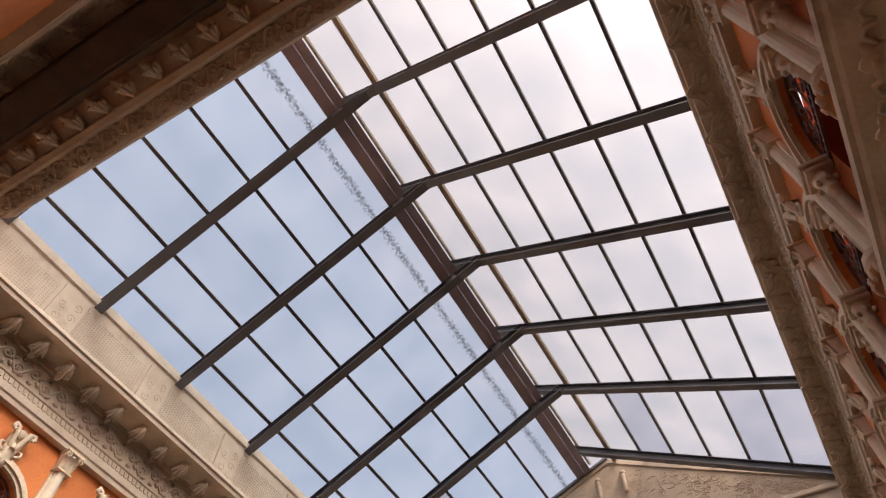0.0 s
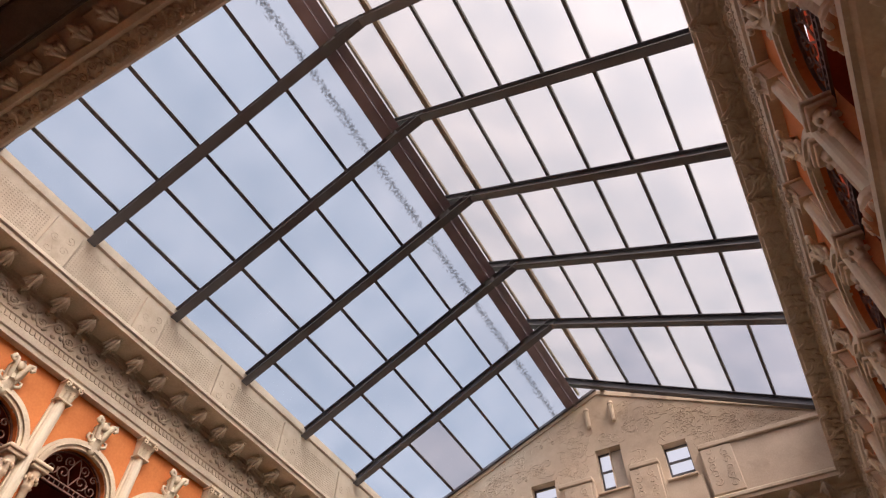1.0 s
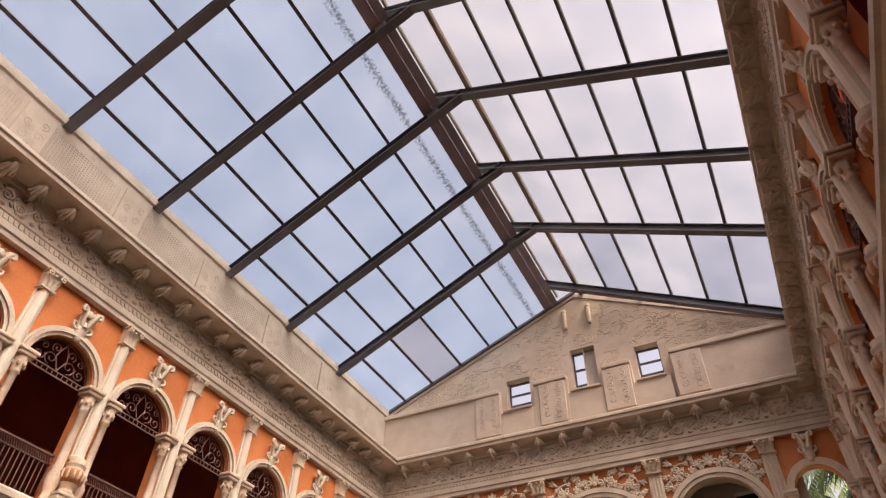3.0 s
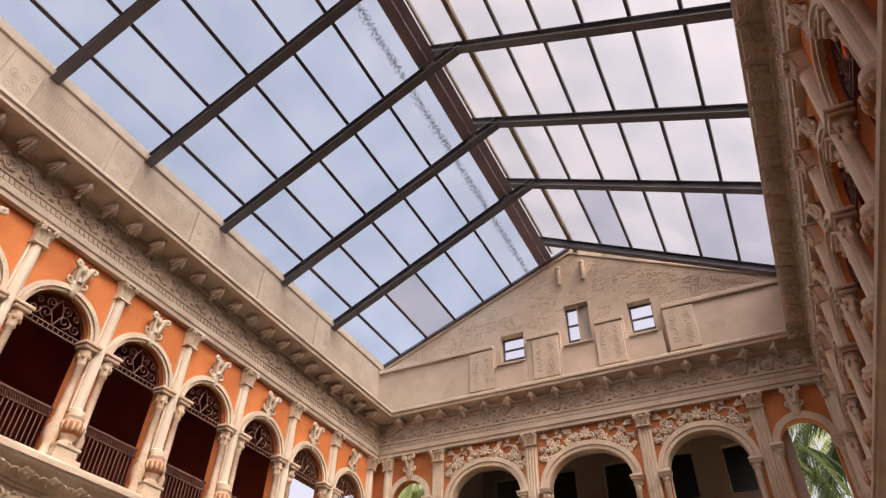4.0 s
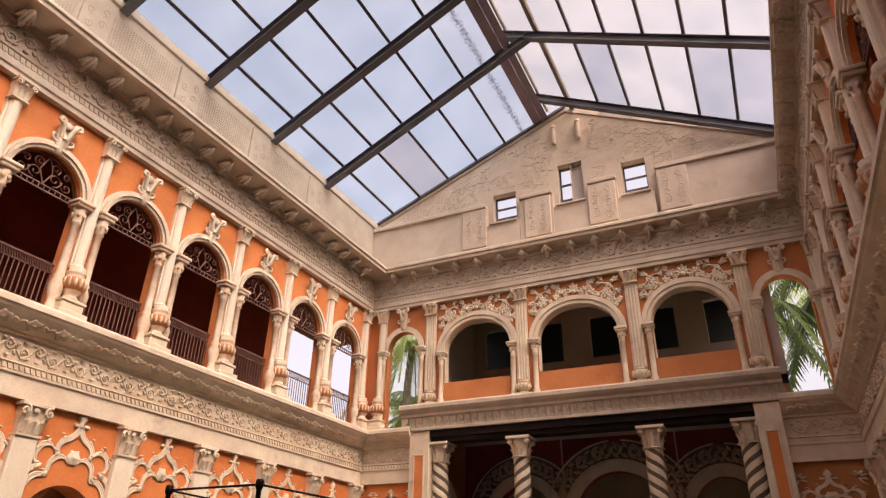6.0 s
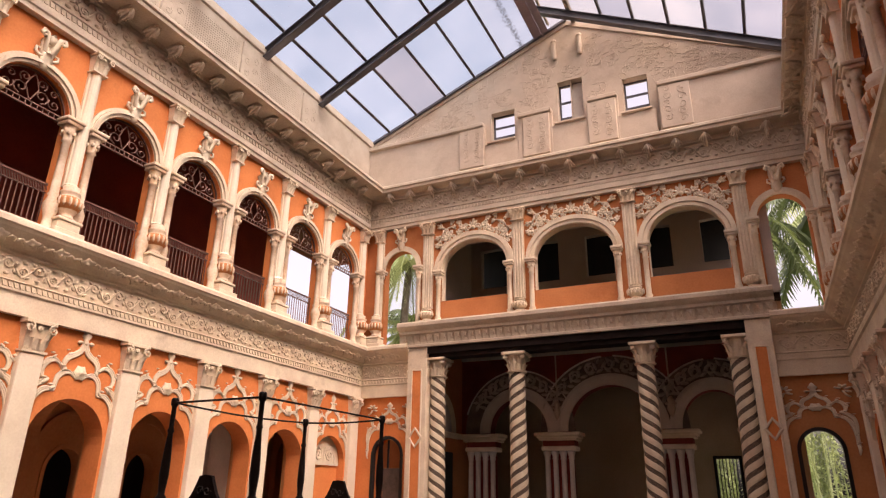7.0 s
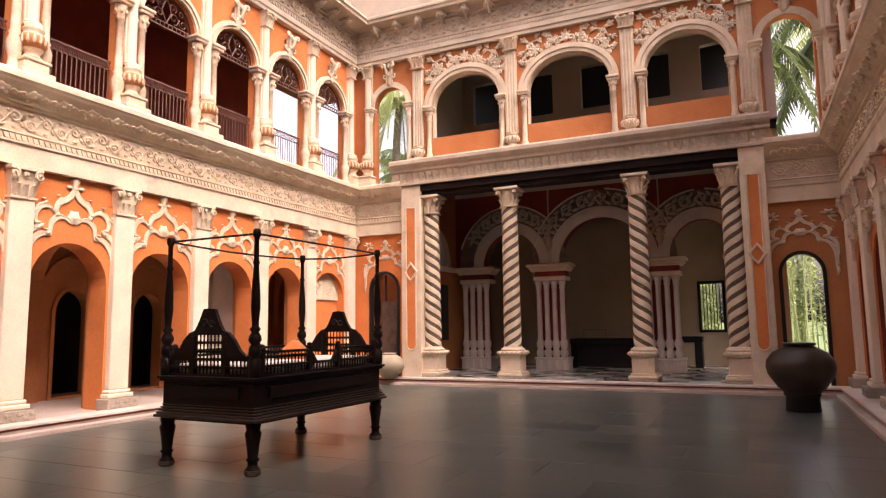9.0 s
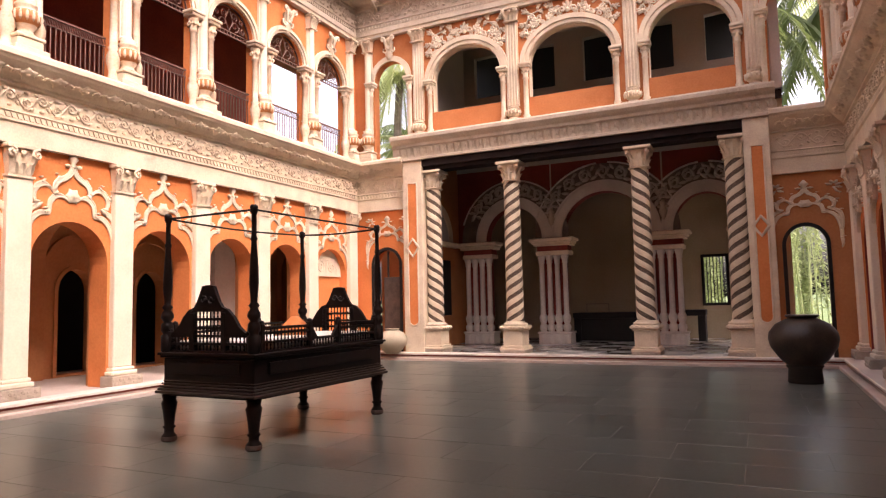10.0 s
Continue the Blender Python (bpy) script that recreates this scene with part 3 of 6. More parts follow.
plain("wall_walk_north_end", (0.72, XE + 2.7, YN + 3.2, YN + 3.4, PLAT - 0.4, PLAT - 0.3), STEP, "low kerb beyond the garden door")

# ---- glass roof ----
RAF = [13.96] + [13.60 - 2.22 * i for i in range(1, 7)]
RAFE = RAF
LW = Vector((XA - XW, 0, ZA - Z_ROOF))
LE = Vector((XA - XE, 0, ZA - Z_ROOF))


def slope(side, s, y, down=0.0):
    """A point on a roof slope: s runs from the eave (0) to the apex (1)."""
    base, run = (Vector((XW, 0, Z_ROOF)), LW) if side == "w" else (Vector((XE, 0, Z_ROOF)), LE)
    nrm = Vector((-run.z, 0, run.x)) if side == "w" else Vector((run.z, 0, -run.x))
    p = base + run * s + nrm.normalized() * (-down)
    return Vector((p.x, y + (0.44 * (1 - s) if side == "w" else -0.15 * (1 - s)), p.z))


def sbox(bm, side, s0, s1, y0, y1, d0, d1):
    v = [bm.verts.new(slope(side, s, y, d)) for s in (s0, s1) for y in (y0, y1) for d in (d0, d1)]
    for q in ((0, 1, 3, 2), (4, 6, 7, 5), (0, 4, 5, 1), (2, 3, 7, 6), (0, 2, 6, 4), (1, 5, 7, 3)):
        bm.faces.new([v[i] for i in q])


SW = [0.0, 0.10, 0.246, 0.40, 0.552, 0.70]         # bars on the blue side
SE = [0.0, 0.025, 0.176, 0.333, 0.49, 0.648, 0.80, 0.955, 1.11, 1.165]
roof = thing("glass_roof", "pitched steel and glass roof over the courtyard", "roof", kind="structure")
for y in RAF[1:]:
    bm = bmesh.new()
    for a, b, c, d in ((0.095, 0.085, 0.06, 0.075), (0.014, 0.085, 0.075, 0.245), (0.095, 0.085, 0.245, 0.262)):
        sbox(bm, "w", -0.03, 1.0, y - a, y + a, c, d)
    sbox(bm, "w", 0.86, 0.90, y - 0.09, y + 0.09, 0.04, 0.26)
    part("rafter", bm, STEEL, roof)
for y in RAFE:
    bm = bmesh.new()
    for a, c, d in ((0.09, 0.06, 0.075), (0.014, 0.075, 0.245), (0.09, 0.245, 0.262)):
        sbox(bm, "e", -0.03, 1.165, y - a, y + a, c, d)
    sbox(bm, "e", 1.155, 1.165, y - 0.07, y + 0.07, 0.06, 0.24)
    if y == RAFE[0]:
        # the last rafter runs along the gable
        for vert in bm.verts:
            vert.co.y += 0.50 * max(0.0, (vert.co.x - XA) / (XE - XA))
    part("rafter", bm, STEEL, roof)
bm = bmesh.new()
v = [bm.verts.new((slope("w", s, 0, d).x, y, slope("w", s, 0, d).z)) for s in (0.0, 1.0) for y in (YN - 0.16, YN - 0.08) for d in (0.0, 0.07)]
for q in ((0, 1, 3, 2), (4, 6, 7, 5), (0, 4, 5, 1), (2, 3, 7, 6), (0, 2, 6, 4), (1, 5, 7, 3)):
    bm.faces.new([v[i] for i in q])
part("edge_bar", bm, STEEL, roof)
for s in SW[1:]:
    bm = bmesh.new()
    sbox(bm, "w", s - 0.0055, s + 0.0055, 0.3, 14.8, 0.0, 0.05)
    part("glazing_bar", bm, BAR, roof)
for s in SE[1:-1]:
    bm = bmesh.new()
    sbox(bm, "e", s - 0.0055, s + 0.0055, 0.3, 14.8, 0.0, 0.05)
    part("glazing_bar", bm, BRASSY if s > 0.9 else BAR, roof)
bm = bmesh.new()
sbox(bm, "e", 0.944, 0.950, 0.3, 14.8, 0.0, 0.07)
sbox(bm, "e", 0.960, 0.966, 0.3, 14.8, 0.0, 0.07)
part("purlin", bm, BRASSY, roof, "double tan purlin")
bm = bmesh.new()
sbox(bm, "w", 0.848, 0.885, 0.3, 14.8, 0.0, 0.05)
sbox(bm, "w", 0.886, 0.892, 0.3, 14.8, 0.0, 0.12)
sbox(bm, "w", 0.893, 0.916, 0.3, 14.8, 0.0, 0.05)
part("ridge_beam", bm, PURLIN, roof, "purple brown ridge beam")
for i, (y0, y1) in enumerate(zip(RAF[1:] + [0.3], [14.85] + RAF[1:])):
    for j, (a, b) in enumerate(zip(SW, SW[1:] + [0.85])):
        bm = bmesh.new()
        sbox(bm, "w", a + 0.002, b - 0.002, y0 + 0.004, y1 - 0.004, -0.012, -0.004)
        part("roof_sheet", bm, SHEETG if (i, j) == (0, 2) else SHEETD if j == 5 else SHEETW, roof)
for i, (y0, y1) in enumerate(zip(RAFE[1:] + [0.3], [14.95] + RAFE[1:])):
    for j, (a, b) in enumerate(zip(SE, SE[1:])):
        bm = bmesh.new()
        sbox(bm, "e", a + 0.002, b - 0.002, y0 + 0.004, y1 - 0.004, -0.012, -0.004)
        part("roof_sheet", bm, SHEETG if (i, j) in ((0, 1), (0, 5), (0, 2)) else SHEETE, roof)

# ---- ornament ----
def spiral(c, r, turns, a0, way=1, n=12, y=0.0):
    """Points of a flat spiral in the wall's plane, from the outside in."""
    return [(c[0] + r * (1 - 0.8 * i / n) * math.cos(a0 + way * turns * 2 * math.pi * i / n), y,
             c[1] + r * (1 - 0.8 * i / n) * math.sin(a0 + way * turns * 2 * math.pi * i / n)) for i in range(n + 1)]


def scroll_mesh(name, length, h, depth=0.03, mat=CREAM):
    """One length of a running scroll: a waving stem, two curls and leaves."""
    bm = bmesh.new()
    L = length
    tube(bm, [(L * (i / 10 - 0.5), 0.01, 0.36 * h * math.sin(2 * math.pi * i / 10)) for i in range(11)], depth * 0.6, 5)
    for sx in (-1, 1):
        tube(bm, spiral((sx * L * 0.25, -sx * 0.12 * h), 0.3 * h, 1.2, sx * -1.2, -sx, 9, 0.012), depth * 0.5, 5)
        blob(bm, (sx * L * 0.25, 0.015, -sx * 0.12 * h), depth * 0.9, 1.0)
        blob(bm, (sx * L * 0.25, 0.01, sx * 0.36 * h), depth * 1.5, 0.8, 0.6)
        blob(bm, (sx * L * 0.47, 0.01, sx * 0.2 * h), depth * 1.6, 0.7, 0.55, sx * 0.9)
        blob(bm, (sx * L * 0.08, 0.01, -sx * 0.34 * h), depth * 1.5, 0.7, 0.5, sx * 0.6)
    me = bpy.data.meshes.new(name)
    bmesh.ops.recalc_face_normals(bm, faces=bm.faces)
    bm.to_mesh(me)
    bm.free()
    me.materials.append(mat)
    me.polygons.foreach_set("use_smooth", [True] * len(me.polygons))
    return me


def ready(name, bm, mat, smooth=False):
    bmesh.ops.recalc_face_normals(bm, faces=bm.faces)
    me = bpy.data.meshes.new(name)
    bm.to_mesh(me)
    bm.free()
    me.materials.append(mat)
    if smooth:
        me.polygons.foreach_set("use_smooth", [True] * len(me.polygons))
    return me


def leaf_mesh(bm, c, w, h, out, lean=0.0, n=5):
    """An upright acanthus leaf that curls outwards at its tip; c is the foot (u, v, z)."""
    rows = []
    for i in range(n + 1):
        t = i / n
        half = w * 0.5 * (0.7 + 0.5 * math.sin(math.pi * min(1, t * 1.2))) * (1 - 0.75 * max(0, t - 0.75) * 4 * 0.9)
        z = h * (t if t < 0.85 else 0.85 - (t - 0.85) * 0.5)
        v = out * (0.15 + 0.85 * t ** 2)
        rows.append([bm.verts.new((c[0] + lean * t + s * half, c[1] + v - abs(s) * 0.25 * w, c[2] + z)) for s in (-1, -0.45, 0, 0.45, 1)]
                    + [bm.verts.new((c[0] + lean * t, c[1] - 0.3 * w, c[2] + z * 0.9))])
    for a, b in zip(rows, rows[1:]):
        for i in range(6):
            bm.faces.new((a[i], a[(i + 1) % 6], b[(i + 1) % 6], b[i]))
    bm.faces.new(rows[0])
    bm.faces.new(rows[-1][::-1])


def capital(bm, w, d, z0, z1, back=0.0):
    """A leafed capital of a flat pilaster: necking, bell with leaves, volutes, abacus."""
    h = z1 - z0
    box(bm, -w * 0.54, w * 0.54, back, d * 1.06, z0, z0 + 0.07 * h)
    lo = [bm.verts.new(p) for p in ((-w * 0.44, back, z0 + 0.07 * h), (w * 0.44, back, z0 + 0.07 * h), (w * 0.44, d * 0.72, z0 + 0.07 * h), (-w * 0.44, d * 0.72, z0 + 0.07 * h))]
    hi = [bm.verts.new(p) for p in ((-w * 0.58, back, z0 + 0.84 * h), (w * 0.58, back, z0 + 0.84 * h), (w * 0.56, d * 1.0, z0 + 0.84 * h), (-w * 0.56, d * 1.0, z0 + 0.84 * h))]
    for i in range(4):
        bm.faces.new((lo[i], lo[(i + 1) % 4], hi[(i + 1) % 4], hi[i]))
    for k in (-0.32, 0, 0.32):
        leaf_mesh(bm, (k * w, d * 0.95, z0 + 0.08 * h), w * 0.27, h * 0.42, w * 0.3)
    for k in (-0.36, 0.36):
        leaf_mesh(bm, (k * w, d * 1.0, z0 + 0.32 * h), w * 0.24, h * 0.44, w * 0.36, k * w * 0.35)
    for s in (-1, 1):
        tube(bm, spiral((s * w * 0.5, z0 + 0.72 * h), 0.13 * h + 0.04 * w, 1.3, math.pi / 2, s, 9, d * 1.25 + 0.03), w * 0.06, 5)
    blob(bm, (0, d * 1.25, z0 + 0.74 * h), w * 0.13, 0.6)
    box(bm, -w * 0.66, w * 0.66, back, d * 1.45, z0 + 0.86 * h, z1 - 0.02 * h, 0.008)


def round_capital(bm, r, z0, z1, cy=0.0):
    h = z1 - z0
    lathe(bm, [(r * 1.1, z0), (r * 1.18, z0 + 0.05 * h), (r * 0.84, z0 + 0.1 * h), (r * 0.84, z0 + 0.55 * h), (r * 1.05, z0 + 0.84 * h)], 16, 0, cy)
    for i in range(16):
        b2 = bmesh.new()
        leaf_mesh(b2, (0, 0, 0), r * (0.42 if i % 2 else 0.34), h * (0.40 if i % 2 else 0.74), r * (0.52 if i % 2 else 0.62))
        m = Matrix.Translation((0, cy, z0 + 0.1 * h)) @ Matrix.Rotation(i * math.pi / 8, 4, "Z") @ Matrix.Translation((0, r * 0.92, 0))
        b2.transform(m)
        tmp = bpy.data.meshes.new("leaf")
        b2.to_mesh(tmp)
        b2.free()
        bm.from_mesh(tmp)
        bpy.data.meshes.remove(tmp)
    for sx in (-1, 1):
        for sy in (-1, 1):
            blob(bm, (sx * r * 1.0, cy + sy * r * 1.0, z0 + 0.74 * h), r * 0.36, 1, 0.9)
    w = r * 1.42
    box(bm, -w, w, cy - w, cy + w, z0 + 0.86 * h, z1, 0.012)


# --- ground storey pilasters
def lower_pilaster():
    th = thing("pilaster", "flat cream stucco pilaster with leafed capital on a carved block", "pilaster", "ground storey pilasters")
    bm = bmesh.new()
    box(bm, -0.18, 0.18, -0.01, 0.11, 0.46, 3.31, 0.012)
    part("shaft", bm, WHITECREAM, th)
    bm = bmesh.new()
    capital(bm, 0.36, 0.13, 3.29, 3.765)
    part("capital", bm, CREAM, th)
    bm = bmesh.new()
    box(bm, -0.24, 0.24, -0.02, 0.17, 0.33, 0.40, 0.015)
    box(bm, -0.21, 0.21, -0.02, 0.14, 0.402, 0.458, 0.015)
    part("base", bm, WHITECREAM, th)
    bm = bmesh.new()
    box(bm, -0.29, 0.29, -0.05, 0.24, PLAT, 0.328, 0.01)
    for i in range(6):
        blob(bm, (-0.22 + 0.088 * i, 0.24, 0.24 + 0.03 * (-1) ** i), 0.045, 0.35, 0.8)
        blob(bm, (-0.18 + 0.088 * i, 0.24, 0.2 + 0.07 * (i % 2)), 0.025, 0.4, 0.8)
    part("carved_block", bm, RELIEF, th, "worn carved stone block")
    return th


LP = lower_pilaster()
first = True
for wall, sg in ((WEST, -1), (EAST, 1)):
    for y in PIL:
        m = at(wall, sg * y)
        if first:
            LP.matrix_basis = m
            first = False
        else:
            copy_thing(LP, m)


def rounded(pts, n=3):
    """A smooth curve through points of the wall's plane."""
    out = []
    q = [pts[0]] + pts + [pts[-1]]
    for a, b, c, d in zip(q, q[1:], q[2:], q[3:]):
        for i in range(n):
            t = i / n
            out.append(tuple(0.5 * (2 * b[k] + (c[k] - a[k]) * t + (2 * a[k] - 5 * b[k] + 4 * c[k] - d[k]) * t * t + (3 * b[k] - a[k] - 3 * c[k] + d[k]) * t ** 3) for k in (0, 1)))
    return out + [pts[-1]]


# --- cusped tracery over the ground storey arches
def arch_tracery(s=1.0):
    th = thing("arch_tracery", "cream cusped stucco tracery with a bud finial above an arch", "wall relief", "ground storey tracery")
    half = rounded([(0.69, 1.95), (0.69, 2.2), (0.655, 2.42), (0.59, 2.58), (0.48, 2.68), (0.37, 2.69), (0.35, 2.76), (0.33, 2.86), (0.25, 2.94), (0.15, 2.95), (0.08, 2.90)])
    outer = rounded([(0.70, 2.2), (0.715, 2.45), (0.69, 2.62), (0.61, 2.73), (0.52, 2.78), (0.565, 2.86), (0.57, 2.97), (0.50, 3.07), (0.40, 3.09), (0.31, 3.03), (0.27, 2.98), (0.27, 3.08), (0.22, 3.16), (0.13, 3.21), (0.05, 3.28), (0.0, 3.4)])
    for nm, line, r in (("inner_rib", half, 0.028), ("outer_rib", outer, 0.032)):
        bm = bmesh.new()
        for sx in (-1, 1):
            for o in (-1, 1):
                tube(bm, [(sx * (u + 0.02 * o) * s, 0.014, z + 0.02 * o) for u, z in line], r * 0.55, 6)
            tube(bm, [(sx * u * s, 0.0, z) for u, z in line], r * 0.9, 6)
        part(nm, bm, CREAM, th, smooth=True)
    bm = bmesh.new()
    lathe(bm, [(0.001, 0.05), (0.04, 0.04), (0.055, 0.015), (0.11, 0.028), (0.125, 0.0), (0.1, -0.03)], 18)
    for vert in bm.verts:
        k = 1 + 0.16 * math.cos(6 * math.atan2(vert.co.y, vert.co.x)) * min(1, vert.co.xy.length / 0.1)
        vert.co.xy *= k
    bm.transform(Matrix.Translation((0, 0.015, 2.96)) @ Matrix.Rotation(radians(-90), 4, "X") @ Matrix.Diagonal((0.85, 0.85, 0.7, 1)))
    part("rosette", bm, CREAM, th, smooth=True)
    bm = bmesh.new()
    lathe(bm, [(0.02, 3.36), (0.06, 3.40), (0.035, 3.44), (0.075, 3.50), (0.05, 3.56), (0.012, 3.63)], 10, 0, 0.0)
    for sx in (-1, 1):
        blob(bm, (sx * 0.09, 0.02, 3.40), 0.05, 0.6, 0.6)
    part("finial", bm, CREAM, th, smooth=True)
    bm = bmesh.new()
    for sx in (-1, 1):
        for u, z, r in ((0.50, 2.78, 0.075), (0.60, 2.99, 0.06), (0.38, 2.70, 0.06), (0.26, 2.98, 0.055), (0.44, 3.13, 0.05), (0.69, 1.95, 0.05), (0.69, 1.86, 0.035), (0.68, 2.70, 0.05), (0.22, 3.21, 0.04)):
            blob(bm, (sx * u * s, 0.02, z), r * 1.0, 0.5, 0.42, sx * 0.75)
            blob(bm, (sx * (u + 0.03) * s, 0.02, z + 0.05), r * 0.75, 0.6, 0.38, sx * 0.1)
        tube(bm, [(sx * 0.69 * s, 0.01, 1.95), (sx * 0.70 * s, 0.02, 1.8), (sx * 0.68 * s, 0.01, 1.68)], 0.026, 6, [1, 0.9, 0.4])
    part("leaves", bm, CREAM, th, smooth=True)
    return th


AT = arch_tracery()
first = True
for wall, sg in ((WEST, -1), (EAST, 1)):
    for y in MID:
        m = at(wall, sg * y) @ Matrix.Diagonal((1.03, 1, 1.03, 1))
        if first:
            AT.matrix_basis = m
            first = False
        else:
            copy_thing(AT, m @ Matrix.Diagonal((1, 2.4 if sg > 0 else 1, 1, 1)))
# the end bays of the north side carry tracery with leaves beside it
for u, dz in ((-0.96, 0.18), (8.52, 0.2)):
    th = arch_tracery(0.72)
    th.matrix_basis = at(NORTH, u, 0.9 + dz) @ Matrix.Diagonal((1.2, 1, 0.70, 1))
    th["label"] = "narrow cream cusped tracery with leaf sprays over a door"
    for sx in (-1, 1):
        bm = bmesh.new()
        for i in range(5):
            a = 0.5 + i * 0.75
            blob(bm, (sx * 0.42 + 0.08 * math.cos(a), 0.02, 3.40 + 0.12 * math.sin(a)), 0.065, 0.5, 0.5, -a)
        tube(bm, [(sx * 0.42, 0.01, 3.38), (sx * 0.46, 0.015, 3.26), (sx * 0.52, 0.01, 3.20)], 0.02, 5)
        part("leaf_spray", bm, CREAM, th, smooth=True)


# dark red plaster skin inside the east arches
for y in MID:
    bm = bmesh.new()
    arch_band(bm, 0.618, 2.12, 0.618, 0.011, -TH + 0.004, -0.03, 18, 2.12 - PLAT)
    part("arch_lining", bm, MAROON, bpy.data.objects["wall_east_lower"], "dark red plaster inside the arch", m=Matrix.Translation((y, 0, 0)))


# --- upper storey: pilaster with a vase base, colonettes, arch rings, grille, railing
def vase(bm, r, z0, h, n=14, cy=0.0, gad=True):
    p = [(0.8, 0), (0.95, 0.04), (0.7, 0.1), (0.62, 0.18), (0.95, 0.3), (1.18, 0.46), (1.2, 0.56), (1.0, 0.68), (0.78, 0.74), (0.95, 0.8), (0.95, 0.86), (0.7, 0.9), (0.8, 1.0)]
    lathe(bm, [(r * a, z0 + h * b) for a, b in p], n, 0, cy)
    if gad:
        for i in range(7):
            a = math.pi * (i + 0.5) / 7
            blob(bm, (r * 1.14 * math.cos(a), cy + r * 1.14 * math.sin(a), z0 + 0.5 * h), r * 0.18, 1, 2.9)


def upper_pilaster():
    th = thing("upper_pilaster", "slender cream half column on a gadrooned vase base", "pilaster", "upper storey pilasters")
    bm = bmesh.new()
    box(bm, -0.25, 0.25, -0.02, 0.32, Z_LEDGE, Z_LEDGE + 0.10, 0.012)
    box(bm, -0.19, 0.19, -0.02, 0.26, Z_LEDGE + 0.101, Z_LEDGE + 0.24, 0.02)
    box(bm, -0.21, 0.21, -0.02, 0.28, Z_LEDGE + 0.241, Z_LEDGE + 0.29, 0.012)
    part("pedestal", bm, CREAM, th)
    bm = bmesh.new()
    vase(bm, 0.16, Z_LEDGE + 0.29, 0.56, cy=0.11)
    part("vase_base", bm, OCHRE, th, smooth=True)
    bm = bmesh.new()
    lathe(bm, [(0.16 * 0.97, Z_LEDGE + 0.29 + 0.56 * 0.3), (0.16 * 1.21, Z_LEDGE + 0.29 + 0.56 * 0.46), (0.16 * 1.23, Z_LEDGE + 0.29 + 0.56 * 0.56), (0.16 * 1.03, Z_LEDGE + 0.29 + 0.56 * 0.67)], 16, 0, 0.11)
    part("belly_band", bm, OLDORANGE, th, "orange ground between the petals", smooth=True)
    bm = bmesh.new()
    lathe(bm, [(0.105, 5.90), (0.115, 5.93), (0.092, 5.97), (0.082, 8.02)], 14, 0, 0.06)
    box(bm, -0.112, 0.112, -0.01, 0.05, 5.9, 8.02)
    part("shaft", bm, WHITECREAM, th)
    bm = bmesh.new()
    capital(bm, 0.25, 0.16, 8.02, Z_ENT - 0.004)
    part("capital", bm, CREAM, th)
    return th


def colonette(bm, u, z0, zc, z1, r=0.07, v=-0.02):
    lathe(bm, [(r * 1.7, z0), (r * 1.7, z0 + 0.12), (r * 1.2, z0 + 0.15), (r * 1.1, z0 + 0.26), (r * 1.7, z0 + 0.42), (r * 1.75, z0 + 0.5), (r * 1.1, z0 + 0.62),
               (r * 1.35, z0 + 0.66), (r, z0 + 0.7), (r * 0.9, zc), (r * 1.3, zc + 0.02), (r * 1.05, zc + 0.05), (r * 1.25, zc + 0.14), (r * 1.7, z1 - 0.1)], 12, u, v)
    for i in range(6):
        a = i * math.pi / 3
        blob(bm, (u + r * 1.5 * math.cos(a), v + r * 1.5 * math.sin(a), zc + 0.15), r * 0.5, 1, 1.6)
    box(bm, u - r * 2.1, u + r * 2.1, v - r * 2, v + r * 2.1, z1 - 0.1, z1 - 0.04, 0.008)
    box(bm, u - r * 2.5, u + r * 2.5, v - r * 2, v + r * 2.5, z1 - 0.039, z1 + 0.02, 0.008)


def keystone(th, z, s=1.0):
    """A plume of acanthus that springs from the arch and opens into two curls."""
    bm = bmesh.new()
    leaf_mesh(bm, (0, 0.07, z - 0.16 * s), 0.17 * s, 0.30 * s, 0.10 * s)
    blob(bm, (0, 0.05, z + 0.08 * s), 0.10 * s, 0.6, 1.5)
    leaf_mesh(bm, (0, 0.03, z), 0.15 * s, 0.47 * s, 0.15 * s)
    blob(bm, (0, 0.10, z + 0.31 * s), 0.075 * s, 0.7, 1.2)
    stem = part("keystone", bm, CREAM, th, smooth=True)
    for sx in (-1, 1):
        bm = bmesh.new()
        leaf_mesh(bm, (sx * 0.04 * s, 0.03, z), 0.08 * s, 0.36 * s, 0.15 * s, sx * 0.07 * s)
        curl = ((0.015, 0.02, 0.02), (0.05, 0.05, 0.14), (0.075, 0.08, 0.27), (0.10, 0.11, 0.36), (0.145, 0.12, 0.375), (0.165, 0.12, 0.325), (0.14, 0.13, 0.29), (0.115, 0.13, 0.31))
        tube(bm, [(sx * u * s, 0.03 + v, z + h * s) for u, v, h in curl], 0.036 * s, 6, [0.8, 1, 1.1, 1.1, 1.0, 0.9, 0.7, 0.5])
        part("upper_curl", bm, CREAM, stem, smooth=True)
        bm = bmesh.new()
        tube(bm, [(sx * u * s, 0.06, z + h * s) for u, h in ((0.03, 0.02), (0.10, 0.02), (0.155, 0.06), (0.15, 0.12), (0.11, 0.12))], 0.026 * s, 5, [1, 1, 0.9, 0.8, 0.6])
        part("lower_curl", bm, CREAM, stem, smooth=True)


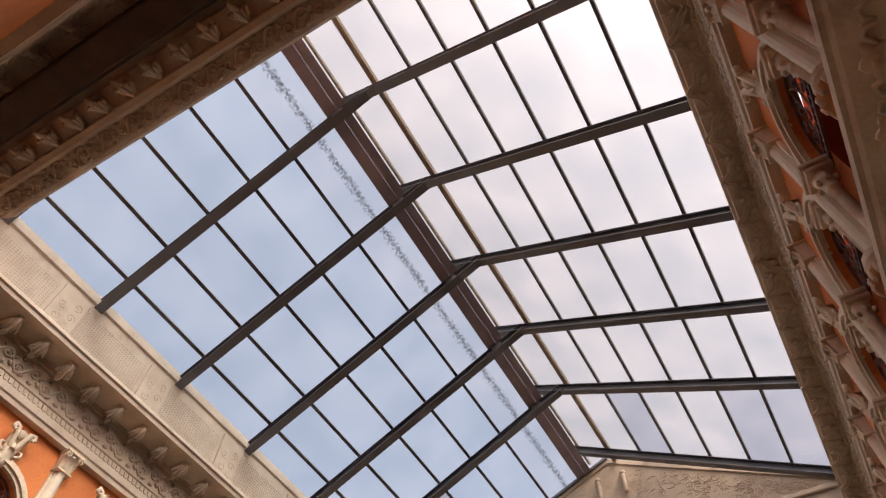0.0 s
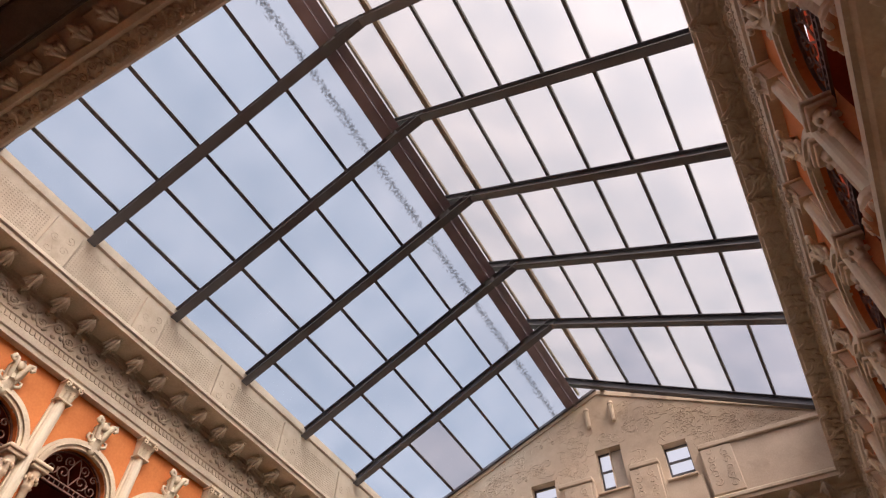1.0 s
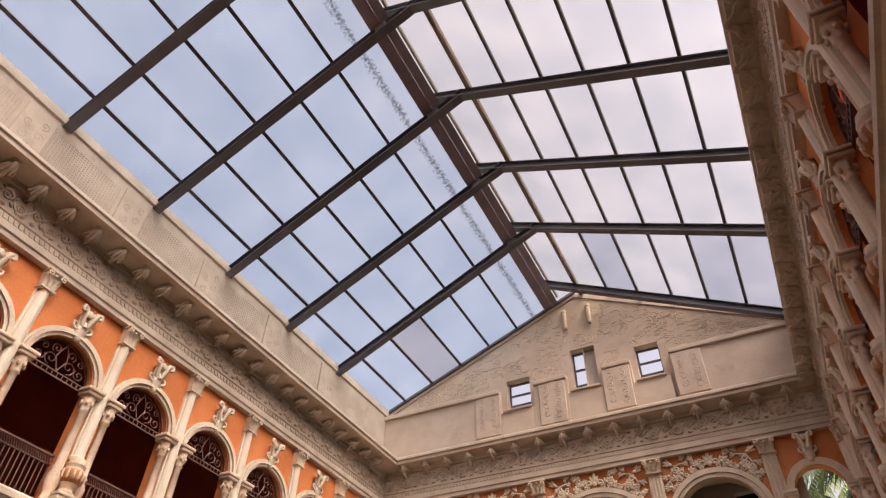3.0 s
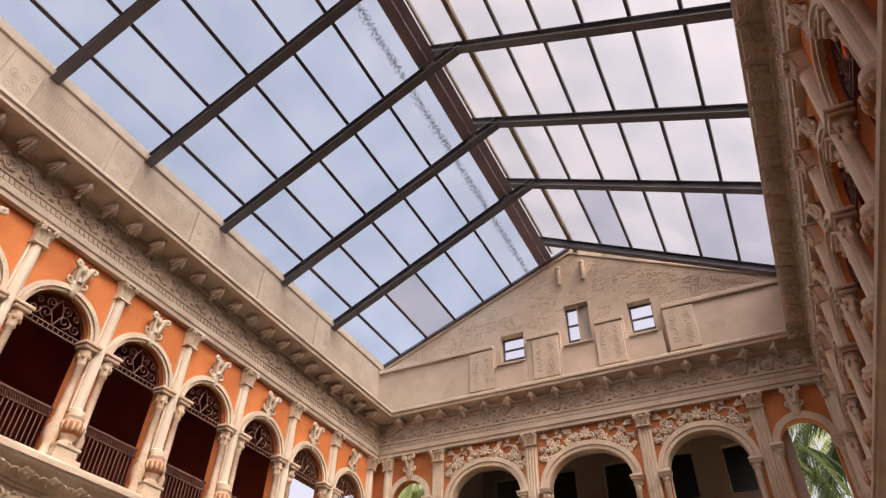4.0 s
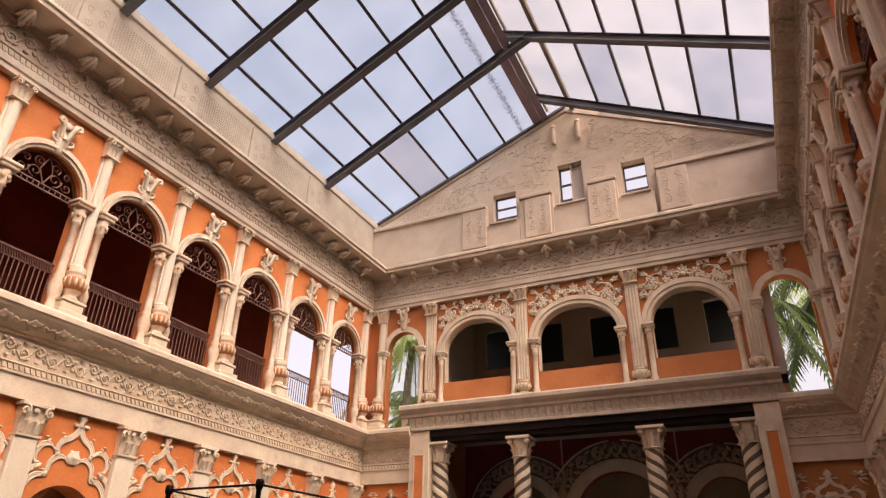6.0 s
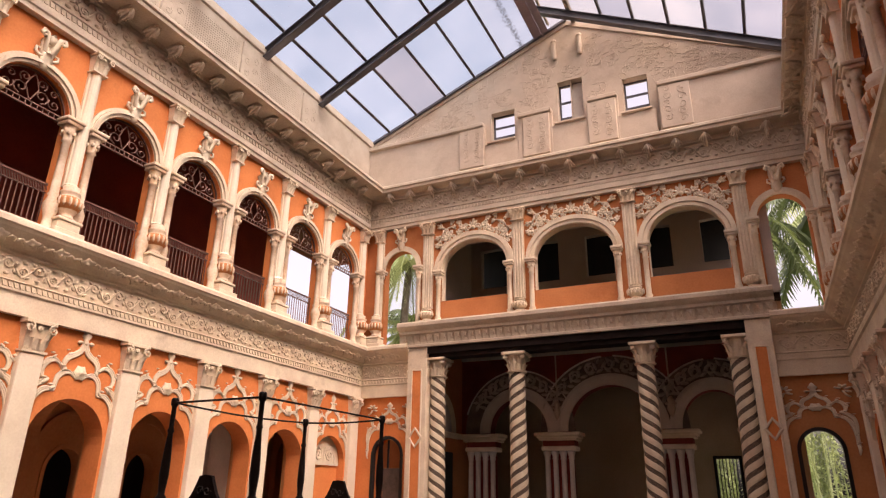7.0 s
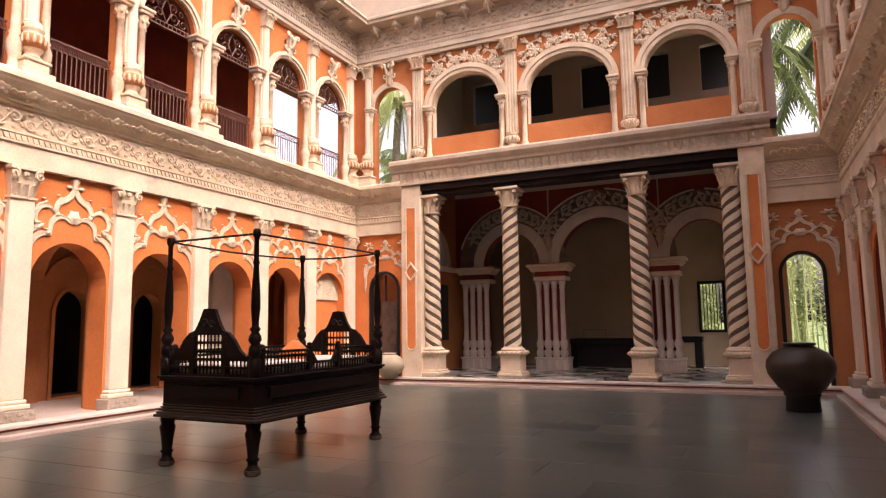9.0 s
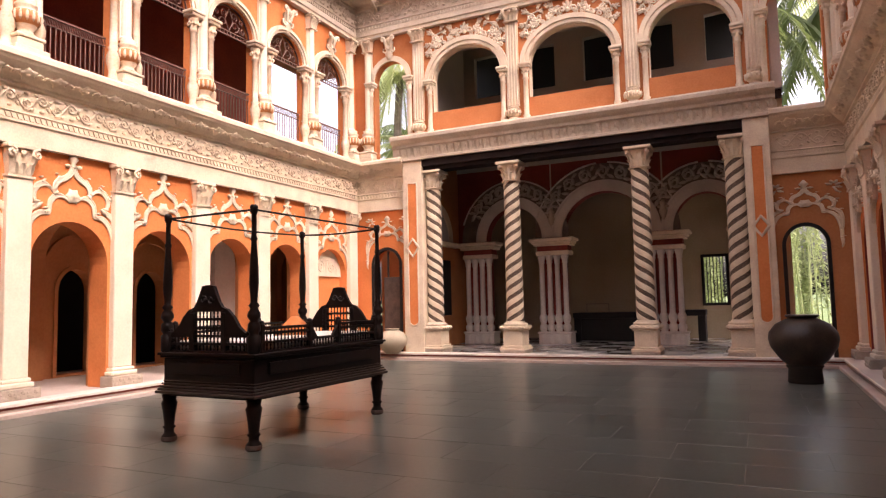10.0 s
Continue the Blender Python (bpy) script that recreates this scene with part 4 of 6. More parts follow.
def slim_colonette(bm, u, z0, z1, r=0.062, v=0.05):
    lathe(bm, [(r * 1.5, z0), (r * 1.5, z0 + 0.07), (r * 1.15, z0 + 0.09), (r * 1.4, z0 + 0.13), (r, z0 + 0.17), (r * 0.95, z1 - 0.36), (r * 1.25, z1 - 0.34), (r, z1 - 0.3), (r * 1.15, z1 - 0.2), (r * 1.6, z1 - 0.1)], 12, u, v)
    for i in range(6):
        a = i * math.pi / 3
        blob(bm, (u + r * 1.3 * math.cos(a), v + r * 1.3 * math.sin(a), z1 - 0.18), r * 0.45, 1, 1.6)
    box(bm, u - r * 1.9, u + r * 1.9, v - r * 2, v + r * 1.9, z1 - 0.1, z1 - 0.05, 0.008)
    box(bm, u - r * 2.2, u + r * 2.2, v - r * 2, v + r * 2.2, z1 - 0.049, z1 + 0.02, 0.008)


def lining(bm, half, spring, rise, sill, t):
    """A thin plaster skin on the inside of an arched opening."""
    arch_band(bm, half - 0.012, spring, rise - 0.012, 0.011, -t + 0.004, 0.01, 18, spring - sill)


def upper_arch():
    th = thing("arch_surround", "moulded cream arch on slim colonettes with an acanthus keystone", "arch", "upper storey arches")
    for nm, half, wid, v1 in (("inner_ring", 0.58, 0.05, 0.05), ("middle_ring", 0.633, 0.05, 0.085), ("outer_ring", 0.686, 0.045, 0.06)):
        bm = bmesh.new()
        arch_band(bm, half, 7.02, half + 0.015, wid, -0.02, v1)
        part(nm, bm, CREAM, th)
    for sx in (-1, 1):
        bm = bmesh.new()
        colonette(bm, sx * 0.60, Z_LEDGE, 6.62, 7.0, 0.062, 0.04)
        part("colonette", bm, OCHRE, th, smooth=True)
    keystone(th, 7.77, 1.12)
    return th


def fan_grille():
    th = thing("fanlight_grille", "dark wrought iron scroll grille in the head of an arch", "grille", "fanlight grilles")
    bm = bmesh.new()
    box(bm, -0.575, 0.575, -0.11, -0.08, 6.96, 6.985)
    box(bm, -0.575, 0.575, -0.11, -0.08, 7.05, 7.07)
    for i in range(12):
        box(bm, -0.5 + 0.09 * i, -0.485 + 0.09 * i, -0.105, -0.085, 6.985, 7.05)
    arch_band(bm, 0.545, 7.02, 0.56, 0.028, -0.11, -0.08, 14)
    part("frame", bm, IRON, th)
    bm = bmesh.new()
    for sx in (-1, 1):
        for c, r, a in (((0.16, 7.22), 0.12, -1.57), ((0.36, 7.19), 0.10, 2.5), ((0.13, 7.42), 0.09, -1.0), ((0.33, 7.36), 0.07, 0.3)):
            tube(bm, spiral((sx * c[0], c[1]), r, 1.3, a if sx > 0 else math.pi - a, sx, 12, -0.095), 0.012, 4)
        tube(bm, [(0, -0.095, 7.07), (sx * 0.1, -0.095, 7.3), (sx * 0.05, -0.095, 7.45), (0, -0.095, 7.55)], 0.012, 4)
    tagged(part("scrollwork", bm, IRON, th), kind="stuff")
    return th


def railing(half=0.585):
    th = thing("railing", "dark iron balcony railing with a patterned top band", "railing", "gallery railings")
    for z0, z1 in ((5.13, 5.15), (5.75, 5.765), (5.88, 5.91)):
        bm = bmesh.new()
        box(bm, -half, half, -0.13, -0.10, z0, z1)
        part("rail", bm, IRON, th)
    n = 15
    bm = bmesh.new()
    tube(bm, [(0, -0.115, 5.14), (0, -0.115, 5.76)], 0.010, 5)
    one = ready("bar", bm, IRON)
    for i in range(n):
        part("bar", one, None, th, m=Matrix.Translation((-half + (i + 0.5) * 2 * half / n, 0, 0)))
    bm = bmesh.new()
    for i in range(n * 2):
        u = -half + (i + 0.5) * half / n
        tube(bm, [(u - 0.02, -0.115, 5.765), (u + 0.02, -0.115, 5.88)], 0.008, 4)
    tagged(part("lattice", bm, IRON, th), kind="stuff")
    return th


UP, UA, FG, RL = upper_pilaster(), upper_arch(), fan_grille(), railing()
first = True
for wall, sg in ((WEST, -1), (EAST, 1)):
    for y in PIL:
        m = at(wall, sg * y)
        if first:
            UP.matrix_basis = m
        else:
            copy_thing(UP, m)
        first = False
first = True
for wall, sg in ((WEST, -1), (EAST, 1)):
    for y in MID:
        m = at(wall, sg * y) @ Matrix.Diagonal((1.03, 1, 1, 1))
        for src in (UA, FG, RL):
            if first:
                src.matrix_basis = m
            else:
                copy_thing(src, m)
        first = False


# --- north arcade over the portico
def flute_pilaster():
    th = thing("fluted_pilaster", "fluted cream pilaster with a leafed capital and vase foot", "pilaster", "north arcade pilasters")
    bm = bmesh.new()
    box(bm, -0.15, 0.15, -0.01, 0.06, 5.98, 8.06)
    for i in range(4):
        tube(bm, [(-0.105 + 0.07 * i, 0.06, 6.02), (-0.105 + 0.07 * i, 0.06, 8.04)], 0.026, 6)
    part("shaft", bm, CREAM, th)
    bm = bmesh.new()
    capital(bm, 0.33, 0.14, 8.05, Z_ENT - 0.004)
    part("capital", bm, CREAM, th)
    bm = bmesh.new()
    box(bm, -0.22, 0.22, -0.02, 0.22, 5.585, 5.65, 0.01)
    vase(bm, 0.16, 5.65, 0.34, cy=0.05)
    part("foot", bm, CREAM, th)
    return th


FP = flute_pilaster()
for i, x in enumerate(NPIL):
    if i:
        copy_thing(FP, at(NORTH, -x))
    else:
        FP.matrix_basis = at(NORTH, -x)
for i, (c, h) in enumerate(NARCH):
    th = thing("arch_surround", "wide moulded cream arch with a carved spandrel band over it", "arch", "north arcade arches", m=at(NORTH, c))
    for nm, a, wid, v1 in (("inner_ring", 0.004, 0.09, 0.05), ("outer_ring", 0.10, 0.11, 0.08)):
        bm = bmesh.new()
        arch_band(bm, h + a, 6.98, 0.78 + a, wid, -0.02, v1, 22)
        part(nm, bm, CREAM, th)
    for sx in (-1, 1):
        bm = bmesh.new()
        slim_colonette(bm, sx * (h + 0.075), 5.59, 6.96)
        part("colonette", bm, CREAM, th, smooth=True)
    bm = bmesh.new()
    lining(bm, h, 6.98, 0.78, 6.16, 0.22)
    part("lining", bm, CREAM, th)
    bm = bmesh.new()
    rnd = random.Random(5 + i)

    def fan(u, z, a, size, n=5):
        """A lobed leaf that opens towards the angle a."""
        for k in range(n):
            q = a + (k - (n - 1) / 2) * 0.48
            ln = size * (1.0 - 0.16 * abs(k - (n - 1) / 2))
            blob(bm, (u + 0.55 * ln * math.cos(q), 0.03, z + 0.55 * ln * math.sin(q)), 0.6 * ln, 0.4 * 0.09 / size, 0.36, -q)
        blob(bm, (u, 0.04, z), size * 0.28, 0.7)

    # a palmette over the crown and a leafy vine down each side
    fan(0, 7.96 + 0.12, math.pi / 2, 0.25, 7)
    for sx in (-1, 1):
        tube(bm, spiral((sx * 0.13, 8.1), 0.09, 1.3, -math.pi / 2, sx, 10, 0.03), 0.022, 5)
        line = []
        for k in range(15):
            a = math.radians(82 - 66 * k / 14)
            out = 0.27 + 0.06 * math.sin(k * 1.35) + 0.1 * (k / 14) * math.sin(2 * a)
            line.append((sx * (h + out) * math.cos(a), 0.025, 6.98 + (0.78 + out) * math.sin(a)))
        line = [p for p in line if abs(p[0]) < h + 0.17]
        tube(bm, line, 0.022, 5)
        for k in range(1, len(line), 2):
            u, _, z = line[k]
            up = math.atan2(z - 6.98, u)
            turn = up + (0.5 if (k // 2) % 2 else -0.7) * sx
            if abs(u) < h + 0.12:
                fan(u, z + 0.02, turn, rnd.uniform(0.15, 0.18), 3)
                tube(bm, spiral((u + 0.10 * math.cos(turn + 1.4), z + 0.10 * math.sin(turn + 1.4)), 0.075, 1.4, turn + 2.0, -sx, 9, 0.03), 0.02, 5)
                tube(bm, spiral((u - 0.09 * math.cos(turn), z - 0.09 * math.sin(turn)), 0.065, 1.3, turn, sx, 8, 0.03), 0.018, 5)
        # the corner of the spandrel, where the vine opens out
        for u, z, a, size in ((h - 0.02, 8.2, 0.6, 0.21), (h - 0.27, 8.27, 1.9, 0.18), (h + 0.06, 7.95, -0.3, 0.18), (h - 0.5, 8.24, 1.2, 0.16), (h + 0.08, 7.7, 0.4, 0.15), (0.36, 8.22, 1.0, 0.17), (h - 0.12, 8.0, 2.6, 0.13)):
            fan(sx * u, z, a if sx > 0 else math.pi - a, size * 0.9, 3)
            tube(bm, spiral((sx * (u - 0.07), z - 0.08), 0.06, 1.3, a, sx, 8, 0.03), 0.018, 5)
        tube(bm, spiral((sx * (h - 0.12), 8.08), 0.1, 1.4, 0.5, -sx, 10, 0.03), 0.022, 5)
        tube(bm, [(sx * (h - 0.4), 0.025, 8.12), (sx * (h - 0.28), 0.03, 8.2), (sx * (h - 0.14), 0.03, 8.16), (sx * (h - 0.03), 0.025, 8.06), (sx * (h + 0.06), 0.025, 7.84)], 0.022, 5)
    part("spandrel_relief", bm, CREAM, th, "carved scrolls and leaves", smooth=True)
for u in (8.35, -0.98):
    th = thing("arch_surround", "plain cream arch round an open window with an acanthus keystone", "arch", "end bay arches", m=at(NORTH, u))
    bm = bmesh.new()
    arch_band(bm, 0.482, 7.22 if u > 0 else 7.2, 0.492, 0.14, -0.02, 0.05, 20)
    part("ring", bm, CREAM, th)
    for sx in (-1, 1):
        bm = bmesh.new()
        slim_colonette(bm, sx * 0.58, Z_LEDGE, 7.18)
        part("colonette", bm, CREAM, th, smooth=True)
    keystone(th, 7.92, 1.1)
for u in (-XE + 0.12, 9.0):
    copy_thing(UP, at(NORTH, u))

# --- friezes, dentils, brackets along the entablature and the ledge
SC1 = scroll_mesh("scroll", 0.56, 0.40, 0.038, DARKCREAM)


def vine_mesh(name, length, h, r, mat=CREAM):
    """One wave of a ribbed vine with a three-lobed leaf in the open bend."""
    bm = bmesh.new()
    line = [(length * (i / 18 - 0.5), 0.36 * h * math.cos(2 * math.pi * i / 18) + 0.12 * h * math.cos(6 * math.pi * i / 18)) for i in range(19)]
    for o in (-1, 0, 1):
        tube(bm, [(u, 0.012 if o else 0.022, z + o * r * 1.5) for u, z in line], r * 0.8, 5)
    for q, k in ((math.pi / 2, 1.0), (math.pi / 2 + 0.85, 0.8), (math.pi / 2 - 0.85, 0.8)):
        ln = 0.34 * h * k
        blob(bm, (0.5 * ln * math.cos(q), 0.015, 0.02 * h + 0.9 * ln * math.sin(q)), ln * 0.62, 0.4, 0.55, -q)
    blob(bm, (0, 0.03, 0.06 * h), r * 1.6)
    for sx in (-1, 1):
        blob(bm, (sx * 0.33 * length, 0.015, -0.2 * h), r * 2.0, 0.6, 1.4, sx * 0.5)
    return ready(name, bm, mat, True)


SC3 = vine_mesh("soffit_scroll", 0.70, 0.30, 0.030, DARKCREAM)
SC4 = scroll_mesh("soffit_scroll", 0.46, 0.27, 0.034, DARKCREAM)
SC2 = scroll_mesh("scroll", 0.46, 0.32, 0.028)


def bracket_mesh(deep):
    """A console of five leaf fingers that spread and curl down under a small slab."""
    bm = bmesh.new()
    box(bm, -0.075, 0.075, 0.0, 0.25 * deep, -0.03, 0.0, 0.008)
    blob(bm, (0, 0.15 * deep, -0.05), 0.085, 1.3, 0.6)
    for k in range(-2, 3):
        side, lag = k * 0.062, 0.03 * abs(k)
        path = ((0.2, 0.22 - lag, -0.03), (0.5, 0.25 - lag, -0.09), (0.85, 0.19 - lag, -0.16 + lag * 0.5), (1.0, 0.10, -0.21 + lag), (1.08, 0.12, -0.24 + lag))
        tube(bm, [(side * f, v * deep, z) for f, v, z in path], 0.030, 6, [0.8, 1.15, 1.05, 0.85, 0.5])
    tube(bm, [(0, v * deep, z) for v, z in ((-0.01, -0.27), (0.05, -0.23), (0.10, -0.15), (0.14, -0.06))], 0.045, 6, [0.6, 0.9, 1.1, 1.1])
    return ready("bracket", bm, DARKCREAM, True)


BR, BRW = bracket_mesh(1.0), bracket_mesh(1.5)
bm = bmesh.new()
lathe(bm, [(0.001, 0.045), (0.03, 0.035), (0.042, 0.012), (0.085, 0.03), (0.115, 0.0), (0.09, -0.04)], 20)
for vert in bm.verts:
    vert.co.xy *= 1 + 0.2 * math.cos(5 * math.atan2(vert.co.y, vert.co.x)) * min(1, vert.co.xy.length / 0.1)
bm.transform(Matrix.Rotation(radians(-90), 4, "X"))
for sx in (-1, 1):
    tube(bm, [(sx * 0.09, 0.0, -0.03), (sx * 0.15, 0.012, 0.05), (sx * 0.2, 0.012, 0.03), (sx * 0.215, 0.0, -0.04)], 0.022, 5, [0.6, 1, 1, 0.5])
bm.transform(Matrix.Translation((0, 0.255, 4.76)) @ Matrix.Rotation(radians(-45), 4, "X") @ Matrix.Diagonal((1.0, 0.95, 0.85, 1)))
CB = ready("flower_boss", bm, CREAM, True)


def run(parent, mesh, a, b, step, v, z):
    n = max(1, round((b - a) / step))
    for i in range(n):
        u = a + (i + 0.5) * (b - a) / n
        part(mesh.name.split(".")[0], mesh, None, parent, m=Matrix.Translation((u, v, z)) @ Matrix.Diagonal(((b - a) / n / step, 1, 1, 1)))


def dentils(parent, a, b, step, w, v0, v1, z0, z1, slant=0.0, mat=CREAM):
    bm = bmesh.new()
    n = int((b - a) / step)
    verts, faces = [], []
    for i in range(n):
        u = a + (i + 0.5) * (b - a) / n
        k = len(verts)
        for du in (-w / 2, w / 2):
            for v in (v0, v1):
                for z, sl in ((z0, -slant), (z1, slant)):
                    verts.append((u + du + sl, v, z))
        faces += [[k + j for j in q] for q in ((0, 1, 3, 2), (4, 6, 7, 5), (2, 3, 7, 6), (0, 2, 6, 4), (1, 5, 7, 3))]
    bm.free()
    me = bpy.data.meshes.new("dentils")
    me.from_pydata(verts, [], faces)
    me.materials.append(mat)
    tagged(part("dentils", me, None, parent), kind="stuff")


def top_objects(name):
    return [o for o in scene.objects if o.name.split(".")[0] == name and o.parent is None]


for nm, a, b in (("west", -YN, -YS), ("east", YS, YN), ("north", -XE, -XW), ("south", XW, XE)):
    co = bpy.data.objects[f"cornice_{nm}"]
    run(co, SC1, a + 0.12, b - 0.12, 0.56, 0.095, 9.01)
    if nm != "east":
        run(co, BRW if nm == "west" else BR, a + (0.75 if nm == "west" else 0.5), b - 0.5, 0.55 if nm == "west" else 0.66, 0.15, 9.37)
    if nm == "east":
        n = round((b - a - 0.8) / 0.70)
        for i in range(n):
            part("soffit_scroll", SC3, None, co, m=Matrix.Translation((a + 0.4 + (i + 0.5) * (b - a - 0.8) / n, 0.32, 9.352)) @ Matrix.Rotation(radians(-90), 4, "X"))
    if nm == "south":
        n = round((b - a - 0.8) / 0.46)
        for i in range(n):
            u = a + 0.4 + (i + 0.5) * (b - a - 0.8) / n
            part("soffit_scroll", SC4, None, co, m=Matrix.Translation((u, 1.475, 9.365)) @ Matrix.Rotation(radians(-90), 4, "X"))
            part("bracket", BR, None, co, m=Matrix.Translation((u, 0.93, 9.30)))
        # the beam's dark brown also carries the shade of the alcove
        bm = bmesh.new()
        box(bm, a + 0.1, b - 0.1, 0.42, 0.80, 9.04, 9.358, 0.02)
        box(bm, a + 0.1, b - 0.1, 0.38, 0.84, 9.22, 9.30, 0.015)
        structure("beam_south", bm, BROWN, "dark brown timber beam under the cornice", SOUTH)
    dentils(co, a + 0.2, b - 0.2, 0.095, 0.06, 0.12, 0.145, 8.63, 8.72, 0.012, DARKCREAM)
    dentils(co, a + 0.2, b - 0.2, 0.075, 0.05, 0.135, 0.16, 9.247, 9.285, 0.0, DARKCREAM)
for nm, a, b in (("ledge_west", -YN, 0.0), ("ledge_east", -0.3, YN)):
    co = bpy.data.objects[nm]
    run(co, SC2, a + 0.1, b - 0.1, 0.46, 0.075, 4.424)
    run(co, CB, a + 0.45, b - 0.45, 0.45, 0.0, 0.0)
    dentils(co, a + 0.2, b - 0.2, 0.085, 0.055, 0.1, 0.125, 4.125, 4.198, 0.014)
for co, (a, b) in zip(top_objects("ledge_north"), ((-XE, -0.415), (7.86, -XW))):
    run(co, SC2, a + 0.12, b - 0.12, 0.46, 0.075, 4.424)
    run(co, CB, a + 0.3, b - 0.1, 0.45, 0.0, 0.0)
    dentils(co, a + 0.12, b - 0.12, 0.085, 0.055, 0.1, 0.125, 4.125, 4.198, 0.014)
co = bpy.data.objects["portico_ledge"]
bm = bmesh.new()
leaf_mesh(bm, (0, 0.325, 5.01), 0.125, 0.26, 0.16)
blob(bm, (0.09, 0.34, 5.14), 0.03, 1, 2.0)
run(co, ready("tongue", bm, DARKCREAM), -0.6, 7.96, 0.185, 0.0, 0.0)

# parapet: posts, sunk panels with a diaper pattern
for nm, a, b in (("west", -YN, -YS), ("east", YS, YN)):
    co = bpy.data.objects[f"parapet_{nm}"]
    for y in RAF[1:6]:
        u = -y if nm == "west" else y
        bm = bmesh.new()
        box(bm, u - 0.30, u + 0.30, 0.02, 0.075, 9.70, 10.98, 0.012)
        for k in range(6):
            tube(bm, spiral((u + 0.13 * (-1) ** k, 9.95 + 0.15 * k), 0.10, 1.2, k, (-1) ** k, 10, 0.074), 0.007, 4)
        part("panel", bm, PARAPET, co, "raised panel with low scrolls")
        for s0, s1 in ((u + 0.36, u + 1.9),):
            verts, faces = [], []
            for i in range(26):
                for j in range(17):
                    cu, cz = s0 + (i + 0.5) * (s1 - s0) / 26, 9.86 + (j + 0.5) * 1.0 / 17
                    k = len(verts)
                    r = 0.024
                    verts += [(cu - r, 0.032, cz), (cu, 0.032, cz - r), (cu + r, 0.032, cz), (cu, 0.032, cz + r), (cu, 0.04, cz)]
                    faces += [(k, k + 1, k + 4), (k + 1, k + 2, k + 4), (k + 2, k + 3, k + 4), (k + 3, k, k + 4)]
            me = bpy.data.meshes.new("diaper")
            me.from_pydata(verts, [], faces)
            me.materials.append(PARAPET)
            tagged(part("diaper", me, None, co), kind="stuff")

# gable relief, pegs, window frames and panels
gb = bpy.data.objects["gable"]
rnd = random.Random(3)
bm = bmesh.new()
for k in range(230):
    x = rnd.uniform(XW + 0.9, XE - 0.6)
    lo, hi = 11.2, top(x) - 0.28
    if hi < lo - 0.2:
        continue
    z = rnd.uniform(min(lo, hi), hi)
    if any(w[0] - 0.2 < x < w[1] + 0.2 and z < w[3] + 0.2 for w in GW) or abs(x + 3.4) < 0.5 and z > 12.3:
        continue
    y = YN - 0.046
    tube(bm, spiral((x, z), rnd.uniform(0.08, 0.15), 1.3, rnd.random() * 6, rnd.choice((-1, 1)), 10, y), 0.011, 4)
    a = rnd.random() * 6
    tube(bm, [(x + 0.14 * math.cos(a) + 0.1 * i * math.cos(a + i * 0.5), y, z + 0.14 * math.sin(a) + 0.09 * i * math.sin(a + i * 0.5)) for i in range(4)], 0.011, 4)
    blob(bm, (x + 0.18 * math.cos(a + 1), y, z + 0.16 * math.sin(a + 1)), 0.035, 0.3, 0.6, a)
part("scroll_relief", bm, GABLEREL, gb, "low arabesque of leaf scrolls")
for x in (-3.77, -3.07):
    bm = bmesh.new()
    lathe(bm, [(0.05, 12.56), (0.065, 12.6), (0.065, 13.1), (0.085, 13.13), (0.07, 13.2)], 10, x, YN - 0.12)
    box(bm, x - 0.05, x + 0.05, YN - 0.12, YN - 0.04, 12.7, 12.95)
    part("peg", bm, PALE, gb)
bm = bmesh.new()
for (s0, z0), (s1, z1) in (((XW, top(XW)), (XA, top(XA))), ((XA, top(XA)), (XE, top(XE)))):
    v = [bm.verts.new(p) for p in ((s0, YN - 0.09, z0 - 0.16), (s1, YN - 0.09, z1 - 0.16), (s1, YN - 0.09, z1 - 0.02), (s0, YN - 0.09, z0 - 0.02),
                                   (s0, YN - 0.03, z0 - 0.16), (s1, YN - 0.03, z1 - 0.16), (s1, YN - 0.03, z1 - 0.02), (s0, YN - 0.03, z0 - 0.02))]
    for q in ((0, 1, 2, 3), (0, 1, 5, 4), (3, 2, 6, 7)):
        bm.faces.new([v[i] for i in q])
part("rake_moulding", bm, PALE, gb)
cuts = [(XW + 0.02, -5.80), (-4.82, -3.9), (-2.94, -2.2), (-1.23, XE - 0.02)]
for a, b in cuts:
    bm = bmesh.new()
    box(bm, a, b, YN - 0.30, YN - 0.04, 10.92, 11.04, 0.02)
    box(bm, a, b, YN - 0.22, YN - 0.05, 9.60, 10.915)
    part("dado", bm, PALE, gb, "pale stucco dado with a moulded top")
for (a, b, z0, z1), lo in zip(GW, (0.0, 0.1, 0.0)):
    bm = bmesh.new()
    box(bm, a - 0.14, b + 0.14, YN - 0.20, YN - 0.052, 9.60, z0 - 0.06)
    box(bm, a - 0.06, b + 0.06, YN - 0.26, YN - 0.053, z0 - 0.059, z0 - 0.002, 0.012)
    part("window_breast", bm, PALE, gb, "pale stucco under a gable window")
for x in (-6.15, -4.32, -2.6, -0.85):
    bm = bmesh.new()
    w = 0.36
    box(bm, x - w, x + w, YN - 0.27, YN - 0.2, 9.72, 10.9, 0.015)
    for k in range(10):
        tube(bm, spiral((x + 0.17 * (-1) ** k, 9.9 + 0.1 * k), 0.11, 1.2, k, (-1) ** k, 10, YN - 0.272), 0.009, 4)
    part("panel", bm, PALE, gb, "raised panel with low scrolls")
